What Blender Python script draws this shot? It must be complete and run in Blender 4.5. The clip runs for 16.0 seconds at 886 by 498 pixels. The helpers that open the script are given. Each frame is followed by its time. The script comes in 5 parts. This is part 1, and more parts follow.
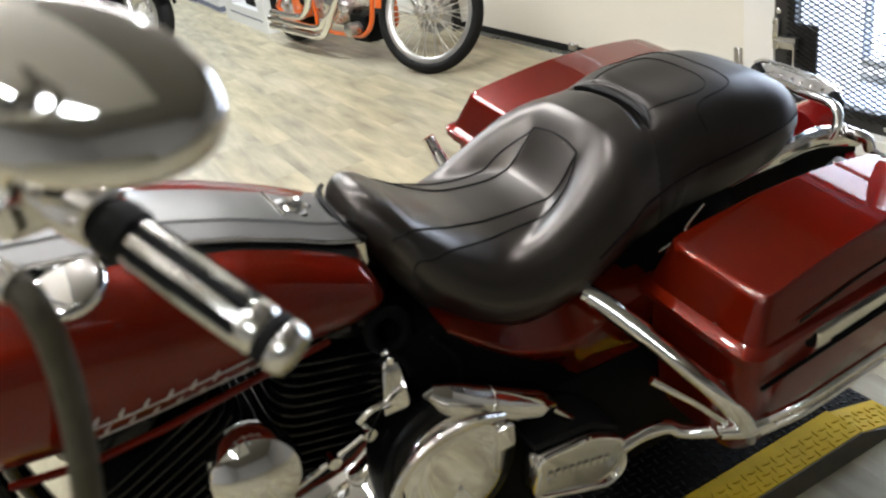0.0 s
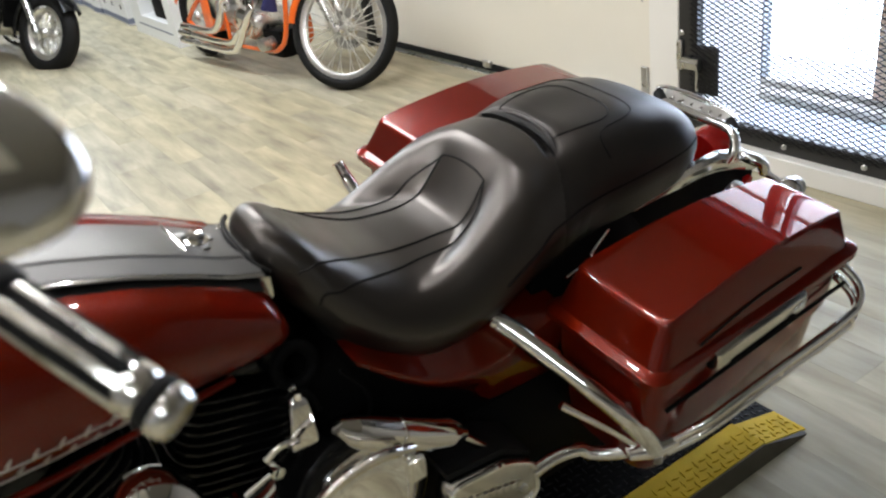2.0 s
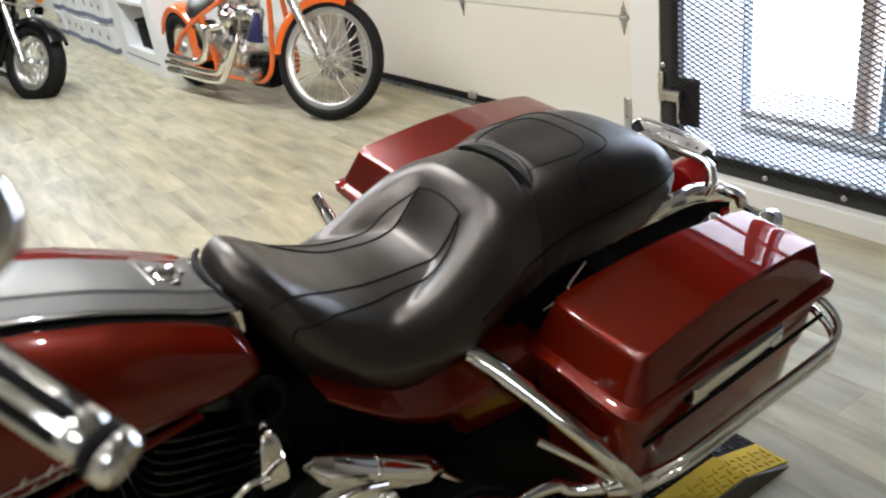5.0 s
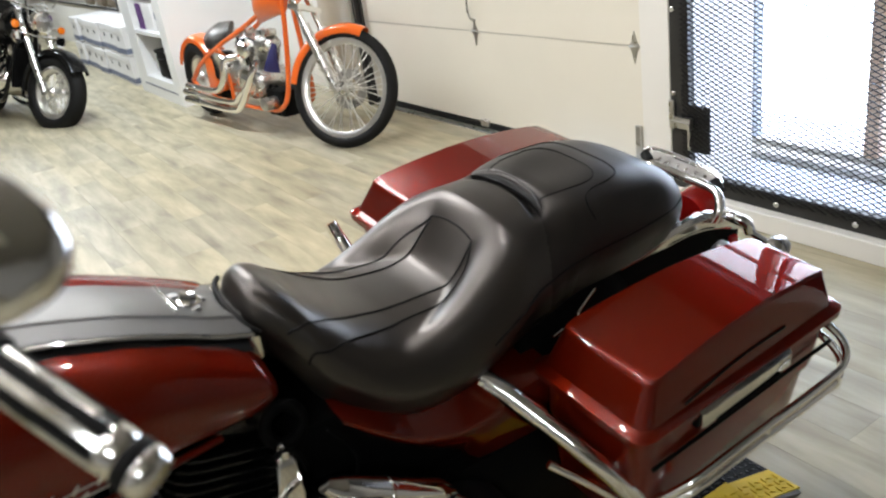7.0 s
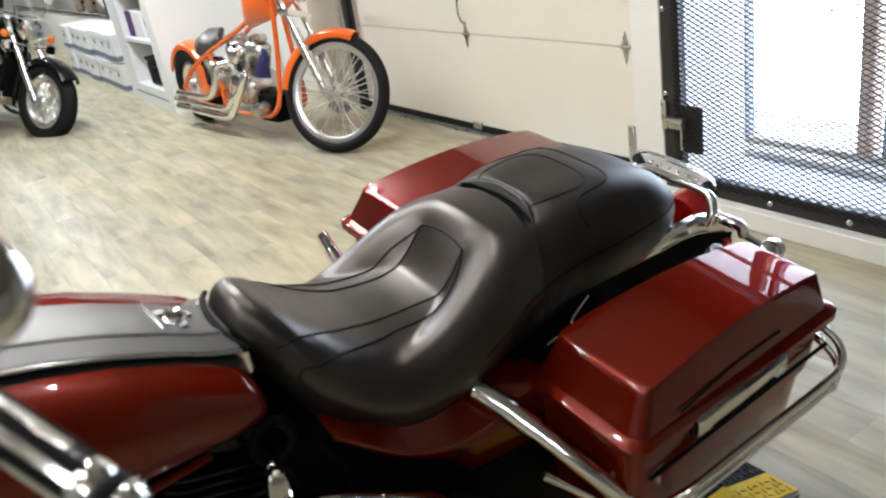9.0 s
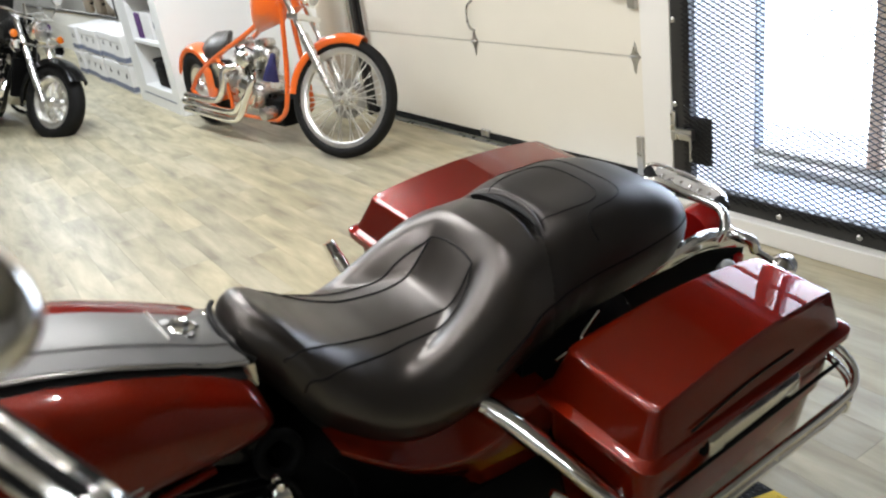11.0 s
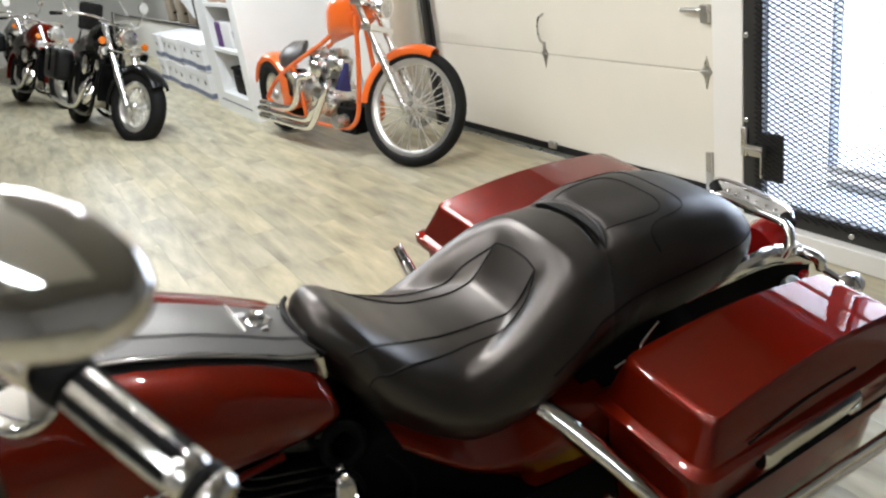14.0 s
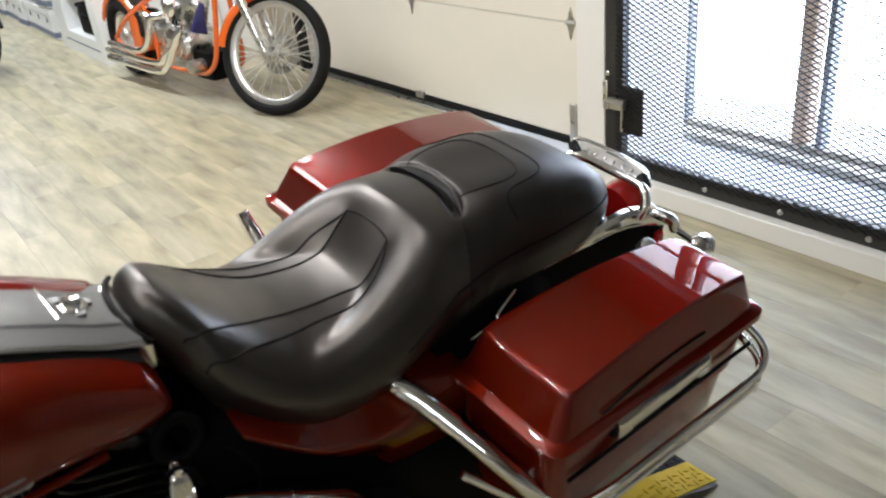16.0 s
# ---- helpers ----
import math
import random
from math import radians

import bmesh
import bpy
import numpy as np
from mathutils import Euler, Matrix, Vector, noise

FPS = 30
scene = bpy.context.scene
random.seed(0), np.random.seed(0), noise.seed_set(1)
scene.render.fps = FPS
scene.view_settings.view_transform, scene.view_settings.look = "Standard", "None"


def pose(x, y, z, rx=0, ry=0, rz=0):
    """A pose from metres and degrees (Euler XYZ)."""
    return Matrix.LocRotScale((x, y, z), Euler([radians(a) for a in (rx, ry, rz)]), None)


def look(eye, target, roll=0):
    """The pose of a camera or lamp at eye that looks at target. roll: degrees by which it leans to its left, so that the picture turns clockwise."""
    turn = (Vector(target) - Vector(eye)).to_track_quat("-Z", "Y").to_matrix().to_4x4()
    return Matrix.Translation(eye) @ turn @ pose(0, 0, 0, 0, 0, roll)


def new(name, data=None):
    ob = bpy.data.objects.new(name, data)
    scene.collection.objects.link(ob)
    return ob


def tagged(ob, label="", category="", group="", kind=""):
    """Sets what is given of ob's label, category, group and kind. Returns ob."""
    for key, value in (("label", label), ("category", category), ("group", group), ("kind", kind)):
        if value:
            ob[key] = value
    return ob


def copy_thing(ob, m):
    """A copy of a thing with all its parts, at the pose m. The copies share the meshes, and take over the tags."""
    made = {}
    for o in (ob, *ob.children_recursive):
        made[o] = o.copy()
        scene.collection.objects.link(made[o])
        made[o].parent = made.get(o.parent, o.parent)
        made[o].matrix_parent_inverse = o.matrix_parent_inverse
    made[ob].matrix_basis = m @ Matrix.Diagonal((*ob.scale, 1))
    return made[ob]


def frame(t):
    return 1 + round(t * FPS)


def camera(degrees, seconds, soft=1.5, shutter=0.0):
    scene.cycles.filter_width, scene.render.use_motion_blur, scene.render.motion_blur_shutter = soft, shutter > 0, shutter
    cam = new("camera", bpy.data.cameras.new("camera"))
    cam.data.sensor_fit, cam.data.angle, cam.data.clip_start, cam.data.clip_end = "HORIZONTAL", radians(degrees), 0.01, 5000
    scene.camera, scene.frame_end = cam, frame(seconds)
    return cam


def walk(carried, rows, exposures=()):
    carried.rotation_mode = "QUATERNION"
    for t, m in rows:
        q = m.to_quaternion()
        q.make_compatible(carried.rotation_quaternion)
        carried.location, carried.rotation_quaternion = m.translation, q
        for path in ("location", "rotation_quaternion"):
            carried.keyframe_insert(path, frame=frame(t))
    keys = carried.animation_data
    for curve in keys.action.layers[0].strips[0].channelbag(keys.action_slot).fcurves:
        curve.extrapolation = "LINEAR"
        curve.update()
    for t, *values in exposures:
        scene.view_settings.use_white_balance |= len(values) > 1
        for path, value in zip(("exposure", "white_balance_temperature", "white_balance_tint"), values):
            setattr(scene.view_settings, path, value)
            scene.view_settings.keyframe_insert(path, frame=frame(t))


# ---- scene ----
cam = camera(56.68, 16.0, 2.0)
cam.data.dof.use_dof, cam.data.dof.focus_distance, cam.data.dof.aperture_fstop = True, 2.8, 4.3
# seconds, place, turn
ROWS = [
(0, -0.8439, -1.2873, 1.4409, 62.365, 9.466, -28.864),
    (0.5, -0.8308, -1.2823, 1.4482, 62.462, 10.032, -29.610),
    (1, -0.8298, -1.2803, 1.4564, 62.406, 11.102, -29.968),
    (1.5, -0.8347, -1.2830, 1.4674, 62.981, 11.252, -30.490),
    (2, -0.8123, -1.2826, 1.4600, 62.375, 7.739, -34.167),
    (2.5, -0.7846, -1.2947, 1.4630, 63.398, 7.809, -35.105),
    (3, -0.7717, -1.3018, 1.4500, 62.880, 8.326, -36.491),
    (3.5, -0.7688, -1.2991, 1.4368, 61.688, 8.417, -36.700),
    (4, -0.7714, -1.2801, 1.4534, 63.261, 7.939, -35.429),
    (4.2, -0.7811, -1.2749, 1.4605, 63.999, 7.324, -34.998),
    (6.3, -0.7887, -1.3117, 1.4601, 64.316, 8.404, -34.268),
    (6.5, -0.7885, -1.3095, 1.4769, 64.820, 9.070, -34.352),
    (7, -0.8020, -1.3160, 1.4772, 66.200, 7.877, -34.016),
    (7.5, -0.7925, -1.3182, 1.4811, 67.034, 7.979, -33.885),
    (8, -0.7877, -1.3202, 1.4828, 66.800, 8.121, -33.627),
    (8.5, -0.7823, -1.3143, 1.4807, 65.422, 8.230, -34.649),
    (9, -0.7811, -1.3043, 1.4825, 66.189, 8.672, -34.668),
    (9.2, -0.7818, -1.2961, 1.4820, 66.632, 8.878, -34.459),
    (11.3, -0.7776, -1.2833, 1.4902, 66.638, 7.652, -33.675),
    (11.5, -0.7843, -1.2872, 1.4908, 66.681, 7.557, -32.502),
    (12, -0.7960, -1.2999, 1.4934, 67.118, 7.579, -30.901),
    (12.5, -0.7996, -1.3089, 1.4970, 67.285, 7.663, -31.053),
    (13, -0.7931, -1.3078, 1.4941, 66.908, 7.848, -31.778),
    (13.5, -0.8048, -1.3116, 1.5007, 67.720, 7.322, -29.607),
    (14, -0.8027, -1.3240, 1.4988, 68.063, 7.977, -29.186),
    (14.5, -0.7825, -1.3224, 1.5001, 68.626, 8.856, -30.135),
    (15, -0.7940, -1.2981, 1.4969, 66.754, 8.323, -32.331),
    (15.5, -0.8536, -1.2733, 1.4988, 64.732, 8.492, -36.800),
    (16, -0.7169, -1.2661, 1.4969, 63.317, 5.091, -37.514),
]
EXPOSURE = [(0, -0.04, 6350, 11), (1.5, -0.16, 6350, 11), (4, -0.17, 6350, 11), (9, -0.11, 6350, 11), (16, -0.13, 6350, 11)]
walk(cam, [(t, pose(*r)) for t, *r in ROWS], EXPOSURE)
TZ = -0.0704

# ---- daylight behind the gate, ceiling lamps, exposure ----
world = bpy.data.worlds.new("world")
scene.world = world
world.use_nodes = True
sky = world.node_tree.nodes.new("ShaderNodeTexSky")
sky.sky_type, sky.sun_disc = "NISHITA", False
sky.sun_elevation, sky.sun_rotation = radians(40), radians(120)
world.node_tree.links.new(sky.outputs[0], world.node_tree.nodes["Background"].inputs[0])
world.node_tree.nodes["Background"].inputs[1].default_value = 0.1


def lamp(kind, name, place, target, watts, size, size_y=None, colour=(1, 1, 1)):
    d = bpy.data.lights.new(name, kind)
    d.energy, d.color = watts, colour
    if kind == "AREA":
        d.size = size
        if size_y:
            d.shape, d.size_y = "RECTANGLE", size_y
    else:
        d.shadow_soft_size = size
    o = new(name, d)
    o.matrix_world = look(place, target)
    return o


# daylight comes from the bright backdrop outside the entrance windows
# ceiling lamps: bulbs in a row over the bikes, and unseen strip lights further in
BULBS = [(-1.45, 0.15, 2.34), (-1.05, 0.6, 2.34), (-1.85, 0.95, 2.34), (-0.55, 0.3, 2.74), (0.2, 0.0, 2.74), (-0.9, 2.5, 2.74), (0.9, 2.6, 2.74), (-0.6, 5.8, 2.74), (-2.3, -0.9, 2.74)]
for x, y, z in BULBS:
    lamp("POINT", "ceiling_bulb", (x, y, z), (x, y, 0), 21 if z < 2.5 else 22, 0.045, colour=(1.0, 0.985, 0.975))
# the strip at y -3.2 is an added fill for mirror and chrome
STRIPS = [(-2.4, -3.2), (0.3, 5.2), (0.2, 9.0), (0.6, 13.0)]
for x, y in STRIPS:
    lamp("AREA", "strip_lamp", (x, y, 2.86), (x, y + 0.001, 0), 46 if y < 0 else 104, 0.25, 1.3, (0.90, 0.965, 1.0))
# unseen wide panel lamp above the aisle beside the red motorcycle, for saddle highlights
lamp("AREA", "panel_lamp", (0.05, 1.9, 2.84), (0.05, 1.901, 0), 62, 1.3, 1.0, (1.0, 0.98, 0.955))

# ---- materials ----
def material(name, colour=(0.5, 0.5, 0.5), rough=0.5, metal=0.0, coat=0.0, coat_rough=0.04, vary=0.0, scale=20.0, bump=0.0, bump_scale=200.0, rough_vary=0.0, spec=0.5, stretch=(1, 1, 1)):
    """A surface with stains at a large scale and grain at a small one."""
    m = bpy.data.materials.new(name)
    m.use_nodes = True
    n, l = m.node_tree.nodes, m.node_tree.links
    b = n["Principled BSDF"]
    b.inputs["Base Color"].default_value = (*colour, 1)
    b.inputs["Roughness"].default_value = rough
    b.inputs["Metallic"].default_value = metal
    b.inputs["Coat Weight"].default_value = coat
    b.inputs["Coat Roughness"].default_value = coat_rough
    b.inputs["Specular IOR Level"].default_value = spec
    if vary or bump or rough_vary:
        co = n.new("ShaderNodeTexCoord")
        mp = n.new("ShaderNodeMapping")
        mp.inputs["Scale"].default_value = stretch
        l.new(co.outputs["Object"], mp.inputs[0])
        big = n.new("ShaderNodeTexNoise")
        big.inputs["Scale"].default_value, big.inputs["Detail"].default_value = scale, 6
        l.new(mp.outputs[0], big.inputs["Vector"])
    if vary:
        mix = n.new("ShaderNodeMix")
        mix.data_type = "RGBA"
        mix.inputs[6].default_value = (*[c * (1 - vary) for c in colour], 1)
        mix.inputs[7].default_value = (*[min(1, c * (1 + vary)) for c in colour], 1)
        l.new(big.outputs["Fac"], mix.inputs[0])
        l.new(mix.outputs[2], b.inputs["Base Color"])
    if rough_vary:
        mr = n.new("ShaderNodeMapRange")
        mr.inputs[1].default_value, mr.inputs[2].default_value = 0.3, 0.7
        mr.inputs[3].default_value, mr.inputs[4].default_value = max(0.02, rough - rough_vary), rough + rough_vary
        l.new(big.outputs["Fac"], mr.inputs[0])
        l.new(mr.outputs[0], b.inputs["Roughness"])
    if bump:
        fine = n.new("ShaderNodeTexNoise")
        fine.inputs["Scale"].default_value, fine.inputs["Detail"].default_value = bump_scale, 4
        l.new(mp.outputs[0], fine.inputs["Vector"])
        bp = n.new("ShaderNodeBump")
        bp.inputs["Strength"].default_value, bp.inputs["Distance"].default_value = bump, 0.002
        l.new(fine.outputs["Fac"], bp.inputs["Height"])
        l.new(bp.outputs[0], b.inputs["Normal"])
    return m


def glowing(name, colour, strength):
    m = bpy.data.materials.new(name)
    m.use_nodes = True
    b = m.node_tree.nodes["Principled BSDF"]
    b.inputs["Base Color"].default_value = (*colour, 1)
    b.inputs["Emission Color"].default_value = (*colour, 1)
    b.inputs["Emission Strength"].default_value = strength
    return m


def plank_material(name):
    m = material(name, (0.5, 0.4, 0.25), 0.42, vary=0.01, spec=0.26)
    n, l = m.node_tree.nodes, m.node_tree.links
    b = n["Principled BSDF"]
    for k in list(b.inputs["Base Color"].links):
        l.remove(k)
    co, mp = n.new("ShaderNodeTexCoord"), n.new("ShaderNodeMapping")
    info = n.new("ShaderNodeObjectInfo")
    geo = n.new("ShaderNodeNewGeometry")
    mp.inputs["Scale"].default_value = (5.5, 1.0, 1.0)
    l.new(geo.outputs["Position"], mp.inputs[0])
    add = n.new("ShaderNodeVectorMath")
    add.operation = "ADD"
    comb = n.new("ShaderNodeCombineXYZ")
    mul = n.new("ShaderNodeMath")
    mul.operation, mul.inputs[1].default_value = "MULTIPLY", 37.0
    sm = n.new("ShaderNodeMath")
    sm.operation = "ADD"
    l.new(info.outputs["Random"], sm.inputs[0])
    l.new(geo.outputs["Random Per Island"], sm.inputs[1])
    l.new(sm.outputs[0], mul.inputs[0])
    l.new(mul.outputs[0], comb.inputs[2])
    l.new(mp.outputs[0], add.inputs[0])
    l.new(comb.outputs[0], add.inputs[1])
    grain = n.new("ShaderNodeTexNoise")
    grain.inputs["Scale"].default_value, grain.inputs["Detail"].default_value, grain.inputs["Roughness"].default_value, grain.inputs["Distortion"].default_value = 2.0, 5, 0.55, 0.25
    l.new(add.outputs[0], grain.inputs["Vector"])
    ramp = n.new("ShaderNodeValToRGB")
    e = ramp.color_ramp.elements
    e[0].position, e[0].color = 0.24, (0.225, 0.192, 0.132, 1)
    e[1].position, e[1].color = 0.76, (0.56, 0.495, 0.335, 1)
    mid = ramp.color_ramp.elements.new(0.46)
    mid.color = (0.375, 0.333, 0.217, 1)
    l.new(grain.outputs["Fac"], ramp.inputs[0])
    tone = n.new("ShaderNodeMix")
    tone.data_type, tone.blend_type = "RGBA", "MULTIPLY"
    shade = n.new("ShaderNodeMapRange")
    fr = n.new("ShaderNodeMath")
    fr.operation = "FRACT"
    l.new(sm.outputs[0], fr.inputs[0])
    shade.inputs[3].default_value, shade.inputs[4].default_value = 0.955, 1.035
    l.new(fr.outputs[0], shade.inputs[0])
    grey = n.new("ShaderNodeCombineColor")
    for k in range(3):
        l.new(shade.outputs[0], grey.inputs[k])
    tone.inputs[0].default_value = 1.0
    l.new(ramp.outputs[0], tone.inputs[6])
    l.new(grey.outputs[0], tone.inputs[7])
    hue = n.new("ShaderNodeMix")
    hue.data_type, hue.blend_type = "RGBA", "MULTIPLY"
    hue.inputs[7].default_value = (0.86, 0.90, 1.04, 1)
    pick = n.new("ShaderNodeMath")
    pick.operation = "PINGPONG"
    pick.inputs[1].default_value = 0.31
    l.new(sm.outputs[0], pick.inputs[0])
    grow = n.new("ShaderNodeMath")
    grow.operation, grow.inputs[1].default_value = "MULTIPLY", 2.2
    l.new(pick.outputs[0], grow.inputs[0])
    l.new(grow.outputs[0], hue.inputs[0])
    l.new(tone.outputs[2], hue.inputs[6])
    l.new(hue.outputs[2], b.inputs["Base Color"])
    bp = n.new("ShaderNodeBump")
    bp.inputs["Strength"].default_value, bp.inputs["Distance"].default_value = 0.25, 0.002
    l.new(grain.outputs["Fac"], bp.inputs["Height"])
    l.new(bp.outputs[0], b.inputs["Normal"])
    return m


M_PLANK = plank_material("oak_vinyl")
M_WALL = material("white_wall_paint", (0.78, 0.76, 0.71), 0.7, vary=0.04, scale=3, bump=0.15, bump_scale=90)
M_DOOR = material("cream_door_steel", (0.74, 0.70, 0.60), 0.45, vary=0.03, scale=4, bump=0.12, bump_scale=160)
M_JOINT = material("grey_joint_seal", (0.52, 0.49, 0.42), 0.7, vary=0.15, scale=10)
# Unseen walls greyed down, so less light bounces back onto the bike
M_DIM = material("greyed_wall_paint", (0.42, 0.41, 0.39), 0.8, vary=0.06, scale=2, bump=0.1, bump_scale=60)
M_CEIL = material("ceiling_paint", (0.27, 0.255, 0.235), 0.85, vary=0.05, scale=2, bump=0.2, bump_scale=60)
# The blue cast of the skylight is put into this white
M_BAY = material("white_paint_sky_tint", (0.64, 0.69, 0.78), 0.7, vary=0.04, scale=4, bump=0.1, bump_scale=60)
M_SHELF = material("white_laminate", (0.82, 0.82, 0.81), 0.4, vary=0.02, scale=5)
M_RUBBER = material("black_rubber", (0.005, 0.005, 0.005), 0.68, spec=0.2, vary=0.3, scale=30, bump=0.3, bump_scale=250)
M_TYRE = material("tyre_rubber", (0.0065, 0.0062, 0.006), 0.72, spec=0.22, vary=0.35, scale=12, bump=0.3, bump_scale=120)
M_BLACK = material("black_enamel", (0.005, 0.005, 0.005), 0.22, spec=0.3, vary=0.2, scale=20)
M_MATTE = material("matte_black", (0.0035, 0.0035, 0.0035), 0.6, vary=0.3, scale=25, bump=0.2, bump_scale=200, spec=0.06)
M_FIN = material("polished_fin_edge", (0.055, 0.055, 0.054), 0.35, 1.0, vary=0.3, scale=12)
M_STEEL_DARK = material("gate_steel", (0.026, 0.025, 0.024), 0.45, 0.2, vary=0.3, scale=15, bump=0.2, bump_scale=120)
M_MESH = material("black_mesh_paint", (0.010, 0.010, 0.011), 0.5, 0.0, spec=0.3, vary=0.3, scale=20)
M_STEEL = material("bare_steel", (0.52, 0.51, 0.49), 0.32, 1.0, vary=0.12, scale=25, rough_vary=0.1)
M_TREAD = material("worn_black_tread", (0.02, 0.02, 0.021), 0.30, 0.2, vary=0.4, scale=30)
M_STEEL_WORN = material("worn_tread_steel", (0.11, 0.10, 0.075), 0.5, 0.6, vary=0.3, scale=25)
M_CHROME = material("chrome", (0.94, 0.93, 0.915), 0.05, 1.0, vary=0.03, scale=14, rough_vary=0.02)
M_CHROME_WORN = material("worn_chrome", (0.74, 0.72, 0.68), 0.16, 1.0, vary=0.1, scale=22, rough_vary=0.07)
M_BRUSHED = material("satin_console", (0.165, 0.165, 0.162), 0.38, 0.75, vary=0.06, scale=9, rough_vary=0.06)
M_RED = material("candy_red_paint", (0.136, 0.0072, 0.0013), 0.38, 0.55, spec=0.0, coat=1.0, coat_rough=0.012, vary=0.12, scale=3, bump=0.03, bump_scale=900)
M_RED.node_tree.nodes["Principled BSDF"].inputs["Coat IOR"].default_value = 1.52
M_RED.node_tree.nodes["Principled BSDF"].inputs["Specular Tint"].default_value = (0.6, 0.05, 0.02, 1)
M_RED_LENS = material("red_lens", (0.5, 0.012, 0.01), 0.1, coat=1.0)
M_ORANGE = material("orange_paint", (0.78, 0.13, 0.008), 0.28, coat=1.0, coat_rough=0.03, vary=0.05, scale=6)
M_AMBER = material("amber_lens", (0.75, 0.18, 0.01), 0.15, coat=1.0)
M_VINYL = material("black_seat_vinyl", (0.0110, 0.0093, 0.0080), 0.315, spec=0.90, vary=0.30, scale=9, bump=0.06, bump_scale=240, rough_vary=0.035)
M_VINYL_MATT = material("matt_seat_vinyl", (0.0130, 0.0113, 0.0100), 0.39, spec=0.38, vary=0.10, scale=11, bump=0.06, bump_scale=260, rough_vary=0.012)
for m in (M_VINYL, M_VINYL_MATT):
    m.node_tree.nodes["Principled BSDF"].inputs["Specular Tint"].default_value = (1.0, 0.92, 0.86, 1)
M_SADDLE = material("black_saddle_leather", (0.005, 0.0047, 0.0045), 0.45, spec=0.3, vary=0.2, scale=15, bump=0.15, bump_scale=120)
M_PIPING = material("seat_piping", (0.004, 0.004, 0.004), 0.6, spec=0.2)
M_RIM = material("polished_rim", (0.88, 0.87, 0.85), 0.28, 1.0, vary=0.05, scale=20)
M_ALU = material("cast_aluminium", (0.62, 0.61, 0.59), 0.3, 1.0, vary=0.1, scale=30, rough_vary=0.1)
M_CARD = material("white_cardboard", (0.74, 0.73, 0.72), 0.8, vary=0.06, scale=8, bump=0.1, bump_scale=80)
M_STRIPE = material("slate_blue_print", (0.16, 0.18, 0.25), 0.7, vary=0.15, scale=20)
M_PURPLE = material("purple_fabric", (0.10, 0.03, 0.16), 0.8, vary=0.2, scale=20)
M_TAN = material("tan_fabric", (0.30, 0.24, 0.17), 0.85, vary=0.15, scale=20)
M_YELLOW = material("yellow_safety_paint", (0.62, 0.42, 0.018), 0.62, spec=0.15, vary=0.26, scale=14, bump=0.2, bump_scale=150)
M_BEIGE = material("beige_duct_paint", (0.50, 0.44, 0.34), 0.6, vary=0.06, scale=5)
M_BROWN = material("brown_timber", (0.40, 0.27, 0.19), 0.6, vary=0.2, scale=12, stretch=(1, 1, 0.1))
M_FRAME = material("slate_window_frame", (0.17, 0.185, 0.215), 0.5, vary=0.15, scale=12)
M_TIMBER_GREY = material("weathered_sill", (0.46, 0.44, 0.41), 0.7, vary=0.45, scale=14, bump=0.3, bump_scale=90)
M_BLUE = material("dark_blue_fabric", (0.02, 0.02, 0.11), 0.7, vary=0.2, scale=20)
M_OLIVE = material("braided_sleeve", (0.045, 0.038, 0.020), 0.55, 0.0, vary=0.75, scale=70, bump=0.6, bump_scale=300)
M_SILVER_TEXT = material("silver_script", (0.55, 0.50, 0.47), 0.35, 0.7)
M_GLASS_SKY = glowing("bright_daylight", (0.80, 0.89, 1.0), 9.5)
M_GLASS = bpy.data.materials.new("clear_plastic")
M_GLASS.use_nodes = True
_g = M_GLASS.node_tree.nodes["Principled BSDF"]
_g.inputs["Transmission Weight"].default_value, _g.inputs["Roughness"].default_value, _g.inputs["IOR"].default_value = 1.0, 0.03, 1.1


# ---- shapes ----
def part(name, bm, mat, parent=None, label="", sharp=38, smooth=True):
    bmesh.ops.recalc_face_normals(bm, faces=bm.faces)
    me = bpy.data.meshes.new(name)
    bm.to_mesh(me)
    bm.free()
    me.materials.append(mat)
    if smooth:
        me.shade_smooth()
        me.set_sharp_from_angle(angle=radians(sharp))
    o = new(name, me)
    o.parent = parent
    return tagged(o, label) if label else o


def thing(name, label="", category="", place=None, group=""):
    o = new(name)
    if place is not None:
        o.matrix_world = place
    return tagged(o, label, category, group)


def structure(o, label="", category=""):
    return tagged(o, label, category, kind="structure")


def block(lo, hi, bevel=0.0, seg=2, bm=None):
    own = bmesh.new()
    bmesh.ops.create_cube(own, size=1)
    for v in own.verts:
        v.co = Vector([lo[k] + (v.co[k] + 0.5) * (hi[k] - lo[k]) for k in range(3)])
    if bevel:
        bmesh.ops.bevel(own, geom=own.edges[:], offset=bevel, segments=seg, affect="EDGES", profile=0.6)
    return own if bm is None else join(bm, own)


def join(a, b):
    me = bpy.data.meshes.new("scratch")
    b.to_mesh(me)
    b.free()
    a.from_mesh(me)
    bpy.data.meshes.remove(me)
    return a


def spline(pts, per=8, closed=False):
    p = [Vector(q) for q in pts]
    n, out = len(p), []
    if n == 2:
        return p
    for i in range(n if closed else n - 1):
        a = p[(i - 1) % n] if closed or i else p[0] * 2 - p[1]
        b, c = p[i], p[(i + 1) % n]
        d = p[(i + 2) % n] if closed or i + 2 < n else c * 2 - b
        for k in range(per):
            t = k / per
            out.append(0.5 * (2 * b + (c - a) * t + (2 * a - 5 * b + 4 * c - d) * t * t + (3 * b - a - 3 * c + d) * t ** 3))
    if not closed:
        out.append(p[-1])
    return out


